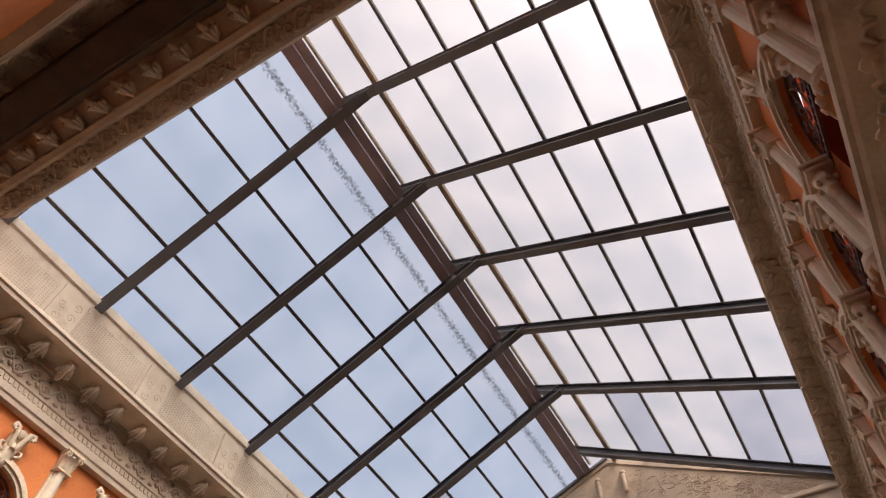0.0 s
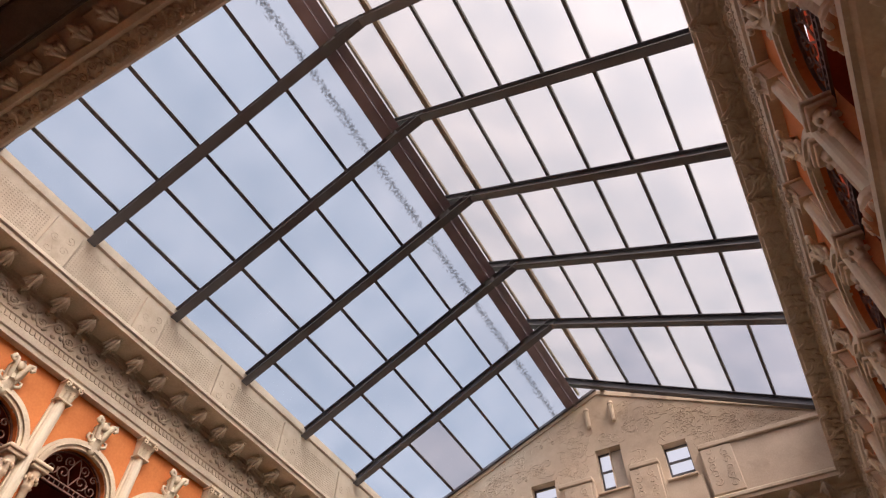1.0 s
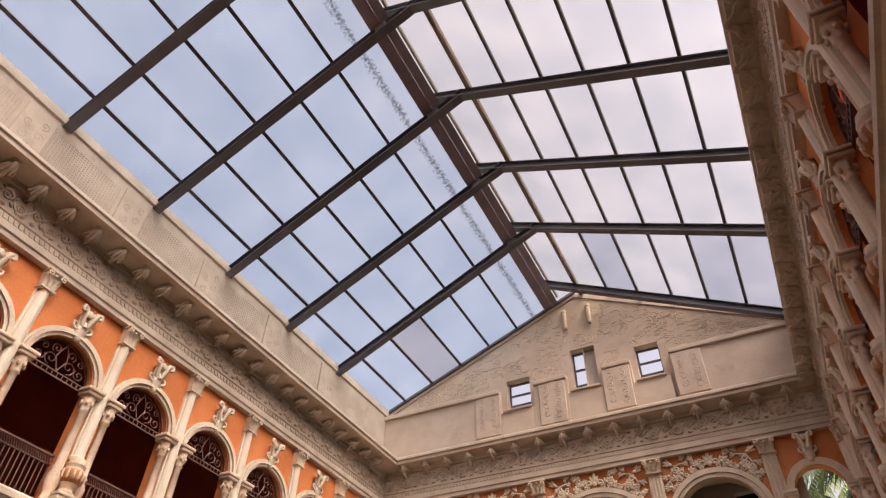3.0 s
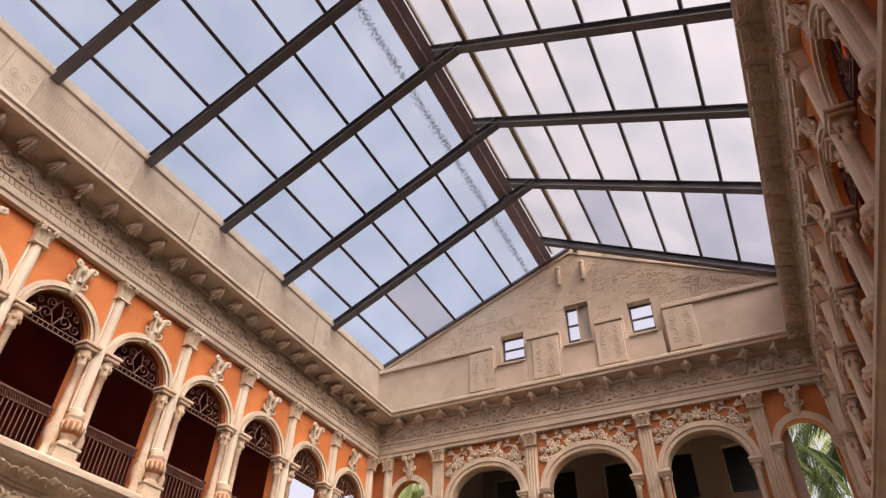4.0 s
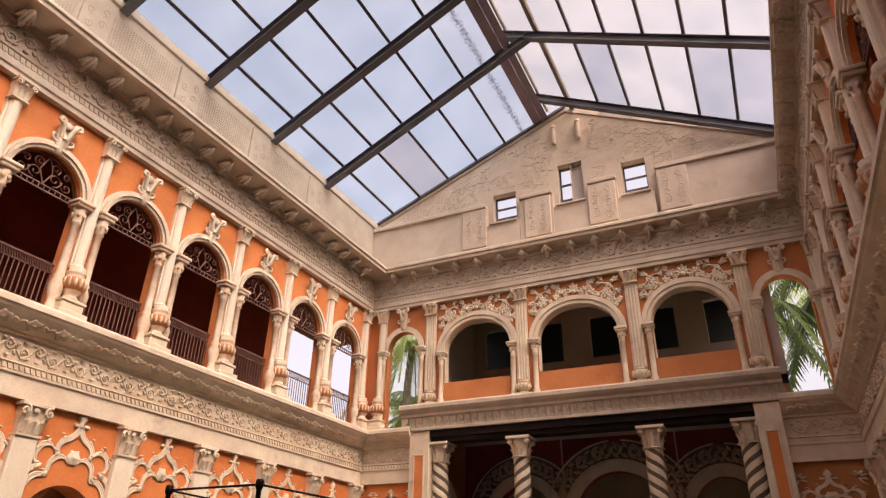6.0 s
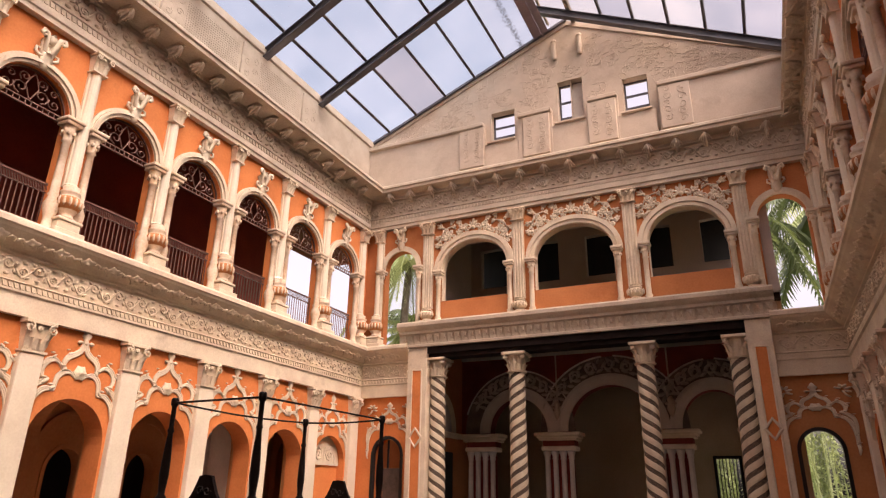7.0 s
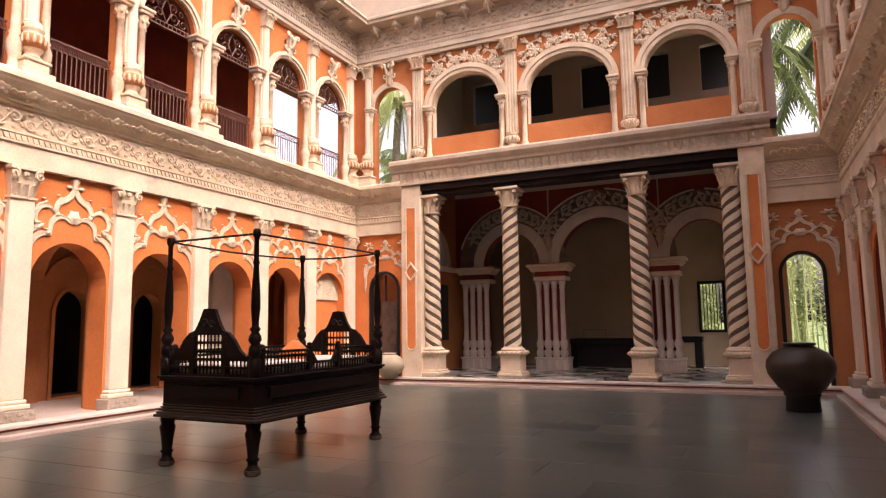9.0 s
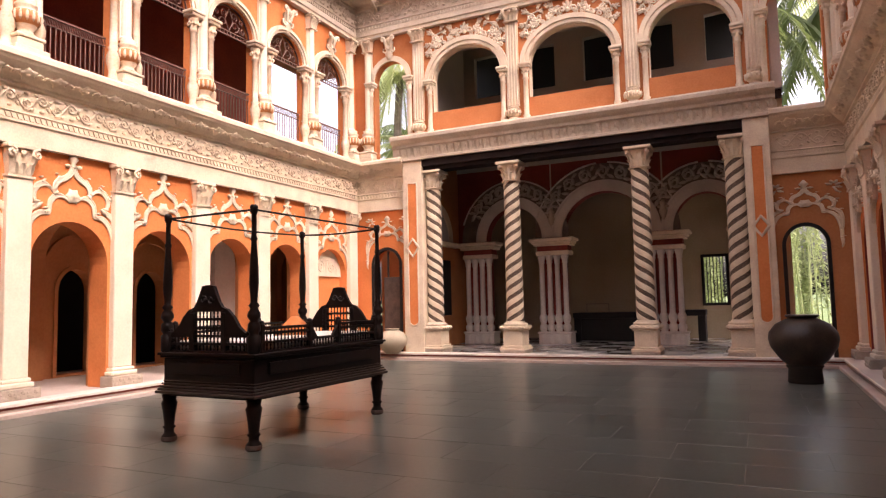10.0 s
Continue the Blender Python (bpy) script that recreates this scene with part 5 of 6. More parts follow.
for i, (a, b, z0, z1) in enumerate(GW):
    th = thing("window", "small steel window open to the sky in the gable", "window", "gable windows", "structure")
    bm = bmesh.new()
    for p in ((a, a + 0.04, z0, z1), (b - 0.04, b, z0, z1), (a + 0.04, b - 0.04, z0, z0 + 0.04), (a + 0.04, b - 0.04, z1 - 0.04, z1), (a + 0.04, b - 0.04, (z0 + z1) / 2 + 0.1, (z0 + z1) / 2 + 0.15),
              (a + 0.04, b - 0.04, z0 + 0.28, z0 + 0.33)):
        box(bm, p[0], p[1], YN + 0.18, YN + 0.22, p[2], p[3])
    part("frame", bm, STEEL, th)
    if i == 1:
        bm = bmesh.new()
        box(bm, (a + b) / 2, b - 0.04, YN + 0.13, YN + 0.16, z0 + 0.05, z1 - 0.05)
        part("shutter", bm, GREYWALL, th, "grey closed half")

# ---- the portico ----
def twisted_column(turn):
    th = thing("twisted_column", "round column wound with pale and dark mosaic spirals", "column", "portico columns")
    R, Z0, Z1, N, M, RIBS, TURNS_UP = 0.205, 0.88, 4.20, 42, 110, 3, 4.6
    for nm, mat, keep in (("pale_spiral", CREAM, 0), ("dark_spiral", DARKSTONE, 1)):
        bm = bmesh.new()
        grid = []
        for j in range(M + 1):
            z = Z0 + (Z1 - Z0) * j / M
            row = []
            for i in range(N):
                a = 2 * math.pi * i / N + turn * 2 * math.pi * TURNS_UP * j / M
                f = (i / N * RIBS) % 1.0
                r = R * (1 - 0.1 * j / M) * (1.0 + (0.03 * math.sin(math.pi * f / 0.57) if f < 0.57 else -0.025))
                row.append(bm.verts.new((r * math.cos(a), r * math.sin(a), z)))
            grid.append(row)
        for j in range(M):
            for i in range(N):
                dark = ((i + 0.5) / N * RIBS) % 1.0 >= 0.57
                if dark == bool(keep):
                    bm.faces.new((grid[j][i], grid[j][(i + 1) % N], grid[j + 1][(i + 1) % N], grid[j + 1][i]))
        bmesh.ops.delete(bm, geom=[v for v in bm.verts if not v.link_faces], context="VERTS")
        part(nm, bm, mat, th, "dark mosaic band" if keep else "")
    bm = bmesh.new()
    round_capital(bm, 0.205, 4.18, 4.655)
    part("capital", bm, CREAM, th)
    bm = bmesh.new()
    lathe(bm, [(0.27, 0.80), (0.285, 0.825), (0.275, 0.85), (0.235, 0.865), (0.225, 0.885), (0.20, 0.90)], 24)
    box(bm, -0.30, 0.30, -0.30, 0.30, 0.715, 0.80, 0.02)
    for q in range(4):
        for i in range(5):
            c = Matrix.Rotation(q * math.pi / 2, 3, "Z") @ Vector((-0.22 + 0.11 * i, -0.295, 0.755))
            blob(bm, tuple(c), 0.04, 0.6, 0.8)
    box(bm, -0.265, 0.265, -0.265, 0.265, 0.68, 0.714, 0.012)
    box(bm, -0.235, 0.235, -0.235, 0.235, 0.345, 0.679, 0.01)
    box(bm, -0.275, 0.275, -0.275, 0.275, 0.30, 0.344, 0.012)
    box(bm, -0.31, 0.31, -0.31, 0.31, 0.24, 0.299, 0.015)
    part("pedestal", bm, CREAM, th)
    bm = bmesh.new()
    box(bm, -0.30, 0.30, -0.30, 0.30, PLAT, 0.239, 0.008)
    for i in range(6):
        blob(bm, (-0.22 + 0.09 * i, -0.3, 0.195), 0.035, 0.4, 0.8)
    part("carved_block", bm, RELIEF, th, "worn carved stone block")
    return th


TC = (twisted_column(-1), twisted_column(1))
for i, x in enumerate((-7.18, -5.11, -2.15, -0.26)):
    m = pose(x, YN + 0.02, 0)
    if i > 1:
        copy_thing(TC[i % 2], m)
    else:
        TC[i].matrix_basis = m


def pier(x, w):
    th = thing("portico_pier", "square cream pier with a sunk orange panel and a diamond boss", "pier", "portico piers", m=at(NORTH, -x))
    bm = bmesh.new()
    box(bm, -w, w, -0.42, 0.30, PLAT, 4.92, 0.015)
    part("body", bm, CREAM, th)
    bm = bmesh.new()
    g = w * 0.42
    rim = [(-g, 4.35)] + [(-g * math.cos(a * math.pi / 10), 0.95 - g * math.sin(a * math.pi / 10)) for a in range(11)] + [(g, 4.35)]
    fr, bk = [bm.verts.new((u, 0.304, z)) for u, z in rim], [bm.verts.new((u, 0.29, z)) for u, z in rim]
    bm.faces.new(fr)
    for k in range(len(rim)):
        bm.faces.new((fr[k], fr[(k + 1) % len(rim)], bk[(k + 1) % len(rim)], bk[k]))
    part("panel", bm, ORANGE, th, "sunk orange panel with a round foot")
    bm = bmesh.new()
    q = w * 0.42 + 0.02
    tube(bm, [(-q, 0.302, 4.35), (-q, 0.302, 0.95)] + [(-q * math.cos(a), 0.302, 0.95 - q * math.sin(a)) for a in (0.5, 1.0, 1.57, 2.1, 2.6)] + [(q, 0.302, 0.95), (q, 0.302, 4.35), (-q, 0.302, 4.35)], 0.022, 6)
    part("panel_rim", bm, CREAM, th)
    bm = bmesh.new()
    d = w * 0.62
    tube(bm, [(-d, 0.31, 2.74), (0, 0.31, 2.74 + d * 1.3), (d, 0.31, 2.74), (0, 0.31, 2.74 - d * 1.3), (-d, 0.31, 2.74)], 0.035, 6)
    part("diamond", bm, CREAM, th)


pier(-7.62, 0.27)
pier(0.17, 0.24)

# arcade inside the portico
BACK = Matrix.Translation((0, 17.7 - YN, 0)) @ NORTH
BA = [(6.16, 0.84, 0.92), (3.58, 1.17, 1.17), (1.03, 0.80, 0.92)]
bm = bmesh.new()
arch_wall(bm, -0.48, 7.88, 3.08, 5.43, 0.36, [(c, h, 3.08, 3.1, r) for c, h, r in BA], 20)
structure("arcade_portico", bm, MAROON, "deep red arcade wall inside the portico", BACK)
for c, h, r in BA:
    th = thing("arch_surround", "grey stucco arch with a leafy carved band inside the portico", "arch", "portico arches", m=at(BACK, c))
    lift = 0.02 if h > 1 else 0.0
    bm = bmesh.new()
    arch_band(bm, h + 0.002, 3.1, r + 0.002, 0.30, -0.01, 0.05 + lift, 28)
    arch_band(bm, h + 0.24, 3.1, r + 0.24, 0.06, 0.03, 0.075 + lift, 28)
    part("ring", bm, ARCHGREY, th)
    bm = bmesh.new()
    arch_band(bm, h + 0.304, 3.1, r + 0.304, 0.46, -0.01, 0.012 + lift, 28)
    part("leaf_ground", bm, DUSK, th, "dark grey ground of the leaf band")
    bm = bmesh.new()
    n = 22
    for k in range(n + 1):
        a = math.pi * k / n
        if abs(math.cos(a)) > 0.86:
            continue
        way = 1 if a < math.pi / 2 else -1
        for rad, turn, size in ((0.40, 0.9, 0.13), (0.55, -0.6, 0.14), (0.66, 0.5, 0.11)):
            b = a + (0.06 if rad == 0.55 else 0.0)
            u, z = -(h + rad) * math.cos(b), 3.1 + (r + rad) * math.sin(b)
            blob(bm, (u, 0.03 + lift, z), size, 0.45, 0.4, b * -1 + way * turn)
        if k % 2:
            u, z = -(h + 0.53) * math.cos(a), 3.1 + (r + 0.53) * math.sin(a)
            tube(bm, spiral((u, z), 0.16, 1.4, a, way, 10, 0.06 + lift), 0.03, 5)
    part("leaf_band", bm, LEAFGREY, th, "dusty grey carved leaf band", smooth=True)
    for sx in (-1, 1):
        bm = bmesh.new()
        tube(bm, [(sx * (h + 0.78) * math.cos(a), 0.02 + lift, 3.1 + (r + 0.78) * math.sin(a)) for a in [i * math.pi / 40 for i in range(4, 20)]], 0.025, 5)
        part("outer_rib", bm, ARCHGREY, th)


def cluster():
    th = thing("clustered_pier", "pier of four pale slim shafts round a dark red core", "column", "portico clustered piers")
    bm = bmesh.new()
    box(bm, -0.32, 0.32, -0.32, -0.05, PLAT, 2.62)
    part("core", bm, MAROON, th, "deep red core")
    for k in range(4):
        bm = bmesh.new()
        u = -0.33 + 0.22 * k
        lathe(bm, [(0.095, PLAT), (0.105, PLAT + 0.03), (0.10, 0.42), (0.075, 0.46), (0.085, 0.50), (0.115, 0.60), (0.11, 0.66), (0.07, 0.72), (0.09, 0.76), (0.115, 0.86), (0.105, 0.92),
                   (0.068, 1.0), (0.078, 1.04), (0.07, 1.08), (0.066, 2.36), (0.085, 2.40), (0.075, 2.44), (0.105, 2.54), (0.11, 2.6)], 14, u, 0.05)
        part("shaft", bm, ARCHGREY, th, smooth=True)
    bm = bmesh.new()
    box(bm, -0.46, 0.46, -0.34, 0.13, PLAT, 0.44, 0.015)
    box(bm, -0.49, 0.49, -0.35, 0.15, 0.441, 0.50, 0.015)
    part("base", bm, ARCHGREY, th)
    bm = bmesh.new()
    box(bm, -0.47, 0.47, -0.35, 0.14, 2.6, 2.72, 0.02)
    box(bm, -0.52, 0.52, -0.36, 0.18, 2.86, 2.92, 0.01)
    box(bm, -0.57, 0.57, -0.36, 0.22, 2.921, 2.98, 0.015)
    box(bm, -0.63, 0.63, -0.36, 0.26, 2.981, 3.07, 0.02)
    part("capital", bm, CREAM, th, "stepped pale slab capital")
    bm = bmesh.new()
    box(bm, -0.43, 0.43, -0.33, 0.1, 2.721, 2.859)
    part("neck_band", bm, MAROON, th, "dark red band")
    return th


CL = cluster()
for i, u in enumerate((7.25, 5.02, 2.05, -0.05)):
    if i:
        copy_thing(CL, at(BACK, u))
    else:
        CL.matrix_basis = at(BACK, u)

# drops between the arches, cornice line, blind arch on the side wall
for u in (5.02, 2.05):
    th = thing("pendant_rib", "pale plaster rib ending in a carved drop between arches", "wall relief", "portico drops", m=at(BACK, u))
    bm = bmesh.new()
    tube(bm, [(0, 0.03, 4.1), (0, 0.03, 5.25)], 0.022, 6)
    part("rib", bm, PALE, th)
    bm = bmesh.new()
    lathe(bm, [(0.01, 3.36), (0.06, 3.46), (0.11, 3.60), (0.06, 3.74), (0.09, 3.80), (0.03, 3.90)], 12, 0, 0.06)
    for sx in (-1, 1):
        blob(bm, (sx * 0.09, 0.06, 3.72), 0.07, 0.7, 0.7)
    part("drop", bm, PALE, th, smooth=True)
bm = bmesh.new()
mould(bm, [(0, 5.17), (0.05, 5.17), (0.07, 5.32), (0.12, 5.34), (0.12, 5.41), (0, 5.425)], -0.48, 7.88, False, False)
structure("trim_portico", bm, GREYWALL, "grey plaster moulding under the portico ceiling", BACK)
th = thing("blind_arch", "grey blind arch with a cream ring on the portico side wall", "arch", kind="structure", m=pose(-7.9, 16.25, 0, 0, 0, -90))
bm = bmesh.new()
arch_band(bm, 0.74, 3.1, 0.8, 0.24, 0.0, 0.05, 20)
part("ring", bm, CREAM, th)
bm = bmesh.new()
rim = [(-0.74 * math.cos(math.pi * i / 20), 3.1 + 0.8 * math.sin(math.pi * i / 20)) for i in range(21)]
fr, bk = [bm.verts.new((u, 0.02, z)) for u, z in rim], [bm.verts.new((u, 0.002, z)) for u, z in rim]
bm.faces.new(fr)
for k in range(21):
    bm.faces.new((fr[k], fr[(k + 1) % 21], bk[(k + 1) % 21], bk[k]))
part("lunette", bm, GREYWALL, th, "plain grey lunette")
bm = bmesh.new()
box(bm, -1.13, 1.12, 0.002, 0.16, 2.92, 3.07, 0.03)
part("impost", bm, CREAM, th)

# barred window, door and benches inside the portico
th = thing("window", "black framed window with iron bars looking onto the garden", "window", "", "structure", m=at(Matrix.Translation((0, 20.4 - YN, 0)) @ NORTH, 1.03, 0.05))
bm = bmesh.new()
for p in ((-0.37, -0.29, 1.05, 2.53), (0.29, 0.37, 1.05, 2.53), (-0.29, 0.29, 1.05, 1.13), (-0.29, 0.29, 2.45, 2.53)):
    box(bm, p[0], p[1], -0.05, 0.04, p[2], p[3])
part("frame", bm, BLACKFRAMESHADE, th)
for k in range(6):
    bm = bmesh.new()
    tube(bm, [(-0.22 + 0.088 * k, -0.03, 1.12), (-0.22 + 0.088 * k, -0.03, 2.46)], 0.012, 6)
    part("bar", bm, BLACKFRAMESHADE, th)


def bench(x, y, w, d, h, label):
    th = thing("bench", label, "bench", m=pose(x, y, PLAT))
    bm = bmesh.new()
    box(bm, -w / 2, w / 2, -d / 2, d / 2, h - 0.16, h, 0.02)
    part("top", bm, BLACKFRAMESHADE, th)
    for sx in (-1, 1):
        bm = bmesh.new()
        box(bm, sx * (w / 2 - 0.12) - 0.1, sx * (w / 2 - 0.12) + 0.1, -d / 2 + 0.04, d / 2 - 0.04, 0, h - 0.161, 0.01)
        part("leg", bm, BLACKFRAMESHADE, th)
    if w > 1.5:
        bm = bmesh.new()
        box(bm, -w / 2 + 0.22, w / 2 - 0.22, -d / 2 + 0.1, d / 2 - 0.1, 0.02, h - 0.17)
        part("body", bm, BLACKFRAMESHADE, th)


bench(-3.7, 19.3, 2.3, 0.8, 0.82, "long black wooden bench by the back wall")
bench(-1.75, 19.4, 1.0, 0.6, 0.86, "small black wooden table by the back wall")
th = thing("brass_rail", "thin brass rail standing on the black bench", "rail", m=pose(-4.2, 19.3, PLAT + 0.82))
bm = bmesh.new()
for p, q in (((-0.32, 0, 0), (-0.32, 0, 0.26)), ((0.32, 0, 0), (0.32, 0, 0.26)), ((-0.32, 0, 0.25), (0.32, 0, 0.25))):
    tube(bm, [p, q], 0.014, 6)
part("rail", bm, BRASSY, th)
th = thing("side_door", "black panelled door in the side wall of the portico", "door", kind="structure", m=pose(-7.9, 16.6, PLAT))
bm = bmesh.new()
box(bm, 0.002, 0.06, -0.4, 0.4, 0.85, 2.4, 0.01)
part("panel", bm, BLACKFRAMESHADE, th)

# black arched frames of the doors in the end bays
for u, h, z, r, lab in ((-0.94, 0.42, 2.34, 0.44, "black arched door frame open onto the garden"), (8.55, 0.45, 2.35, 0.47, "dark arched glazed door ajar")):
    th = thing("door_frame", lab, "door", "", "structure", m=at(NORTH, u))
    bm = bmesh.new()
    arch_band(bm, h - 0.07, z, r - 0.07, 0.068, -0.10, 0.03, 22, z - PLAT)
    part("frame", bm, BLACKFRAMESHADE, th)
    if u > 0:
        bm = bmesh.new()
        box(bm, -0.02, 0.02, -0.09, -0.05, PLAT, z + r - 0.1)
        part("mullion", bm, BLACKFRAMESHADE, th)
        bm = bmesh.new()
        box(bm, -h + 0.06, 0.12, -0.075, -0.04, PLAT, z - 0.3, 0.01)
        part("leaf", bm, FOOT, th, "dull brown door leaf")
plain("wall_north_left_back", (XW - 0.4, -8.1, YN + 1.9, YN + 2.1, PLAT, 4.6), OLDORANGE, "dull wall behind the corner door")

# pointed door surrounds on the west walk
for y in MID[1:]:
    th = thing("doorway", "dark pointed doorway with a plaster rim on the walk", "door", "walk doorways", "structure", m=at(Matrix.Translation((-2.3, 0, 0)) @ WEST, -y))
    bm = bmesh.new()
    arch_band(bm, 0.36, 1.75, 0.42, 0.07, -0.01, 0.03, 14, 1.75 - PLAT)
    part("rim", bm, OLDORANGE, th)
    bm = bmesh.new()
    arch_band(bm, 0.60, 2.15, 0.62, 0.06, -0.01, 0.05, 16, 2.15 - PLAT)
    part("recess_rib", bm, OLDORANGE, th)
# cross ribs of the walk
for y in PIL[:7]:
    bm = bmesh.new()
    arch_wall(bm, -XW + TH + 0.01, -XW + 2.29, PLAT, 4.74, 0.3, [(-XW + 1.35, 0.78, PLAT, 2.3, 0.7)], 12)
    structure("walk_rib", bm, OLDORANGE, "orange cross arch spanning the walk", Matrix.Translation((0, y - YN - 0.15, 0)) @ NORTH)
# filled panel behind the last west arch
plain("wall_blind_bay", (XW - 0.3, XW - 0.2, MID[0] - 0.63, MID[0] + 0.63, PLAT, 2.08), ORANGE, "orange wall filling the last arch")
plain("lunette_blind_bay", (XW - 0.29, XW - 0.16, MID[0] - 0.63, MID[0] + 0.63, 2.081, 2.76), CREAM, "cream lunette filling the last arch")
bm = bmesh.new()
for sx in (-1, 1):
    tube(bm, spiral((sx * 0.22, 2.32), 0.16, 1.5, math.pi / 2, sx, 12, 0.0), 0.026, 6)
    tube(bm, [(sx * 0.42, 0.0, 2.14), (sx * 0.44, 0.01, 2.26), (sx * 0.36, 0.0, 2.40)], 0.024, 6, [1, 1, 0.5])
leaf_mesh(bm, (0, 0.0, 2.2), 0.14, 0.36, 0.08)
part("lunette_relief", bm, CREAM, bpy.data.objects["lunette_blind_bay"], "carved scrolls in the lunette", m=at(Matrix.Translation((-0.165, 0, 0)) @ WEST, -MID[0]))
plain("wall_walk_screen", (XW - 1.32, XW - 1.2, MID[1] - 0.95, MID[1] + 0.5, PLAT, 3.3), ARCHGREY, "pale grey plastered screen wall in the walk")


# ---- the canopy bed ----
def bed():
    th = thing("canopy_bed", "black carved four-post bed with spindle rails on turned legs", "bed", m=pose(-5.03, 6.15, 0, 0, 0, -1.8))
    W, L, ZB, ZT = 0.61, 1.11, 0.48, 0.93

    def add(nm, bm, label="", parent=th, mat=WOOD, smooth=False):
        return part(nm, bm, mat, parent, label, smooth)

    bm = bmesh.new()
    for o, z0, z1 in ((0.02, ZB + 0.06, ZT - 0.06), (0.03, ZB, ZB + 0.024), (0.05, ZT - 0.055, ZT - 0.03), (0.07, ZT - 0.029, ZT)):
        box(bm, -W - o, W + o, -L - o, L + o, z0, z1, 0.006)
    add("frame", bm)
    # lighter brown stands for worn edges and for the light they catch
    bm = bmesh.new()
    for o, z0, z1 in ((0.085, ZB + 0.025, ZB + 0.052), (0.068, ZB + 0.058, ZB + 0.078), (0.052, ZB + 0.088, ZB + 0.106), (0.04, ZB + 0.118, ZB + 0.134), (0.03, ZB + 0.15, ZB + 0.16)):
        box(bm, -W - o, W + o, -L - o, L + o, z0, z1, 0.006)
    add("base_moulding", bm, "stepped moulding, lighter brown for wear and caught light", mat=WORNLITWOOD)
    for sx in (-1, 1):
        bm = bmesh.new()
        box(bm, sx * (W + 0.03) - 0.012, sx * (W + 0.03) + 0.012, -L + 0.18, L - 0.18, ZB + 0.23, ZT - 0.1, 0.006)
        add("apron_panel", bm)
    for sy in (-1, 1):
        bm = bmesh.new()
        box(bm, -W + 0.16, W - 0.16, sy * (L + 0.03) - 0.012, sy * (L + 0.03) + 0.012, ZB + 0.23, ZT - 0.1, 0.006)
        add("apron_panel", bm)
    for sx in (-1, 1):
        for sy in (-1, 1):
            bm = bmesh.new()
            lathe(bm, [(0.05, 0.0), (0.075, 0.02), (0.075, 0.06), (0.05, 0.09), (0.05, 0.13), (0.068, 0.15), (0.05, 0.17), (0.062, 0.28), (0.082, 0.40), (0.066, 0.43), (0.08, ZB + 0.01)], 14, sx * (W - 0.02), sy * (L - 0.02))
            lg = add("leg", bm, smooth=True)
            bm = bmesh.new()
            lathe(bm, [(0.066, 0.0), (0.08, 0.015), (0.08, 0.05), (0.062, 0.065)], 14, sx * (W - 0.02), sy * (L - 0.02))
            part("foot", bm, FOOT, lg, "worn brown foot")
            bm = bmesh.new()
            lathe(bm, [(0.055, ZT), (0.064, ZT + 0.02), (0.064, ZT + 0.17), (0.042, ZT + 0.19), (0.064, ZT + 0.23), (0.06, ZT + 0.29), (0.038, ZT + 0.32), (0.066, ZT + 0.36), (0.062, ZT + 0.40), (0.036, ZT + 0.44), (0.056, ZT + 0.47), (0.034, ZT + 0.50), (0.034, ZT + 0.53),
                       (0.048, ZT + 0.68), (0.043, ZT + 0.85), (0.026, ZT + 1.1), (0.036, ZT + 1.13), (0.025, ZT + 1.16), (0.025, ZT + 1.37), (0.04, ZT + 1.40), (0.04, ZT + 1.45), (0.03, ZT + 1.47)], 14, sx * W, sy * L)
            add("post", bm, smooth=True)
    for a, b, sag in (((-W, -L), (W, -L), 0.0), ((W, -L), (W, L), 0.0), ((W, L), (-W, L), 0.02), ((-W, L), (-W, -L), 0.03)):
        bm = bmesh.new()
        tube(bm, [(a[0] + (b[0] - a[0]) * t, a[1] + (b[1] - a[1]) * t, 2.35 - sag * math.sin(math.pi * t)) for t in (0, 0.2, 0.4, 0.6, 0.8, 1)], 0.0115, 6)
        add("canopy_rod", bm)

    def spindles(bm, p, q, z0, z1, n, r=0.011):
        for i in range(n):
            t = (i + 0.5) / n
            x, y = p[0] + (q[0] - p[0]) * t, p[1] + (q[1] - p[1]) * t
            h = z1 - z0
            lathe(bm, [(r * 0.5, z0), (r, z0 + h * 0.3), (r * 0.5, z0 + h * 0.5), (r, z0 + h * 0.7), (r * 0.5, z1)], 6, x, y)

    def side(p, q, rails, posts, ztop):
        bm = bmesh.new()
        d = Vector((q[0] - p[0], q[1] - p[1], 0)).normalized()
        n = Vector((-d.y, d.x, 0)) * 0.02
        for z in rails:
            vs = [bm.verts.new(Vector((c[0], c[1], zz)) + s * n) for c in (p, q) for s in (-1, 1) for zz in (z - 0.014, z + 0.014)]
            for f in ((0, 1, 3, 2), (4, 6, 7, 5), (0, 4, 5, 1), (2, 3, 7, 6), (0, 2, 6, 4), (1, 5, 7, 3)):
                bm.faces.new([vs[i] for i in f])
        for z0, z1 in zip(rails, rails[1:]):
            spindles(bm, p, q, z0, z1, max(4, round((Vector(q) - Vector(p)).length / 0.052)))
        add("spindle_rail", bm)
        for c in posts:
            bm = bmesh.new()
            box(bm, c[0] - 0.03, c[0] + 0.03, c[1] - 0.03, c[1] + 0.03, ZT, ztop, 0.008)
            blob(bm, (c[0], c[1], ztop + 0.01), 0.035, 1, 0.7)
            add("rail_post", bm)

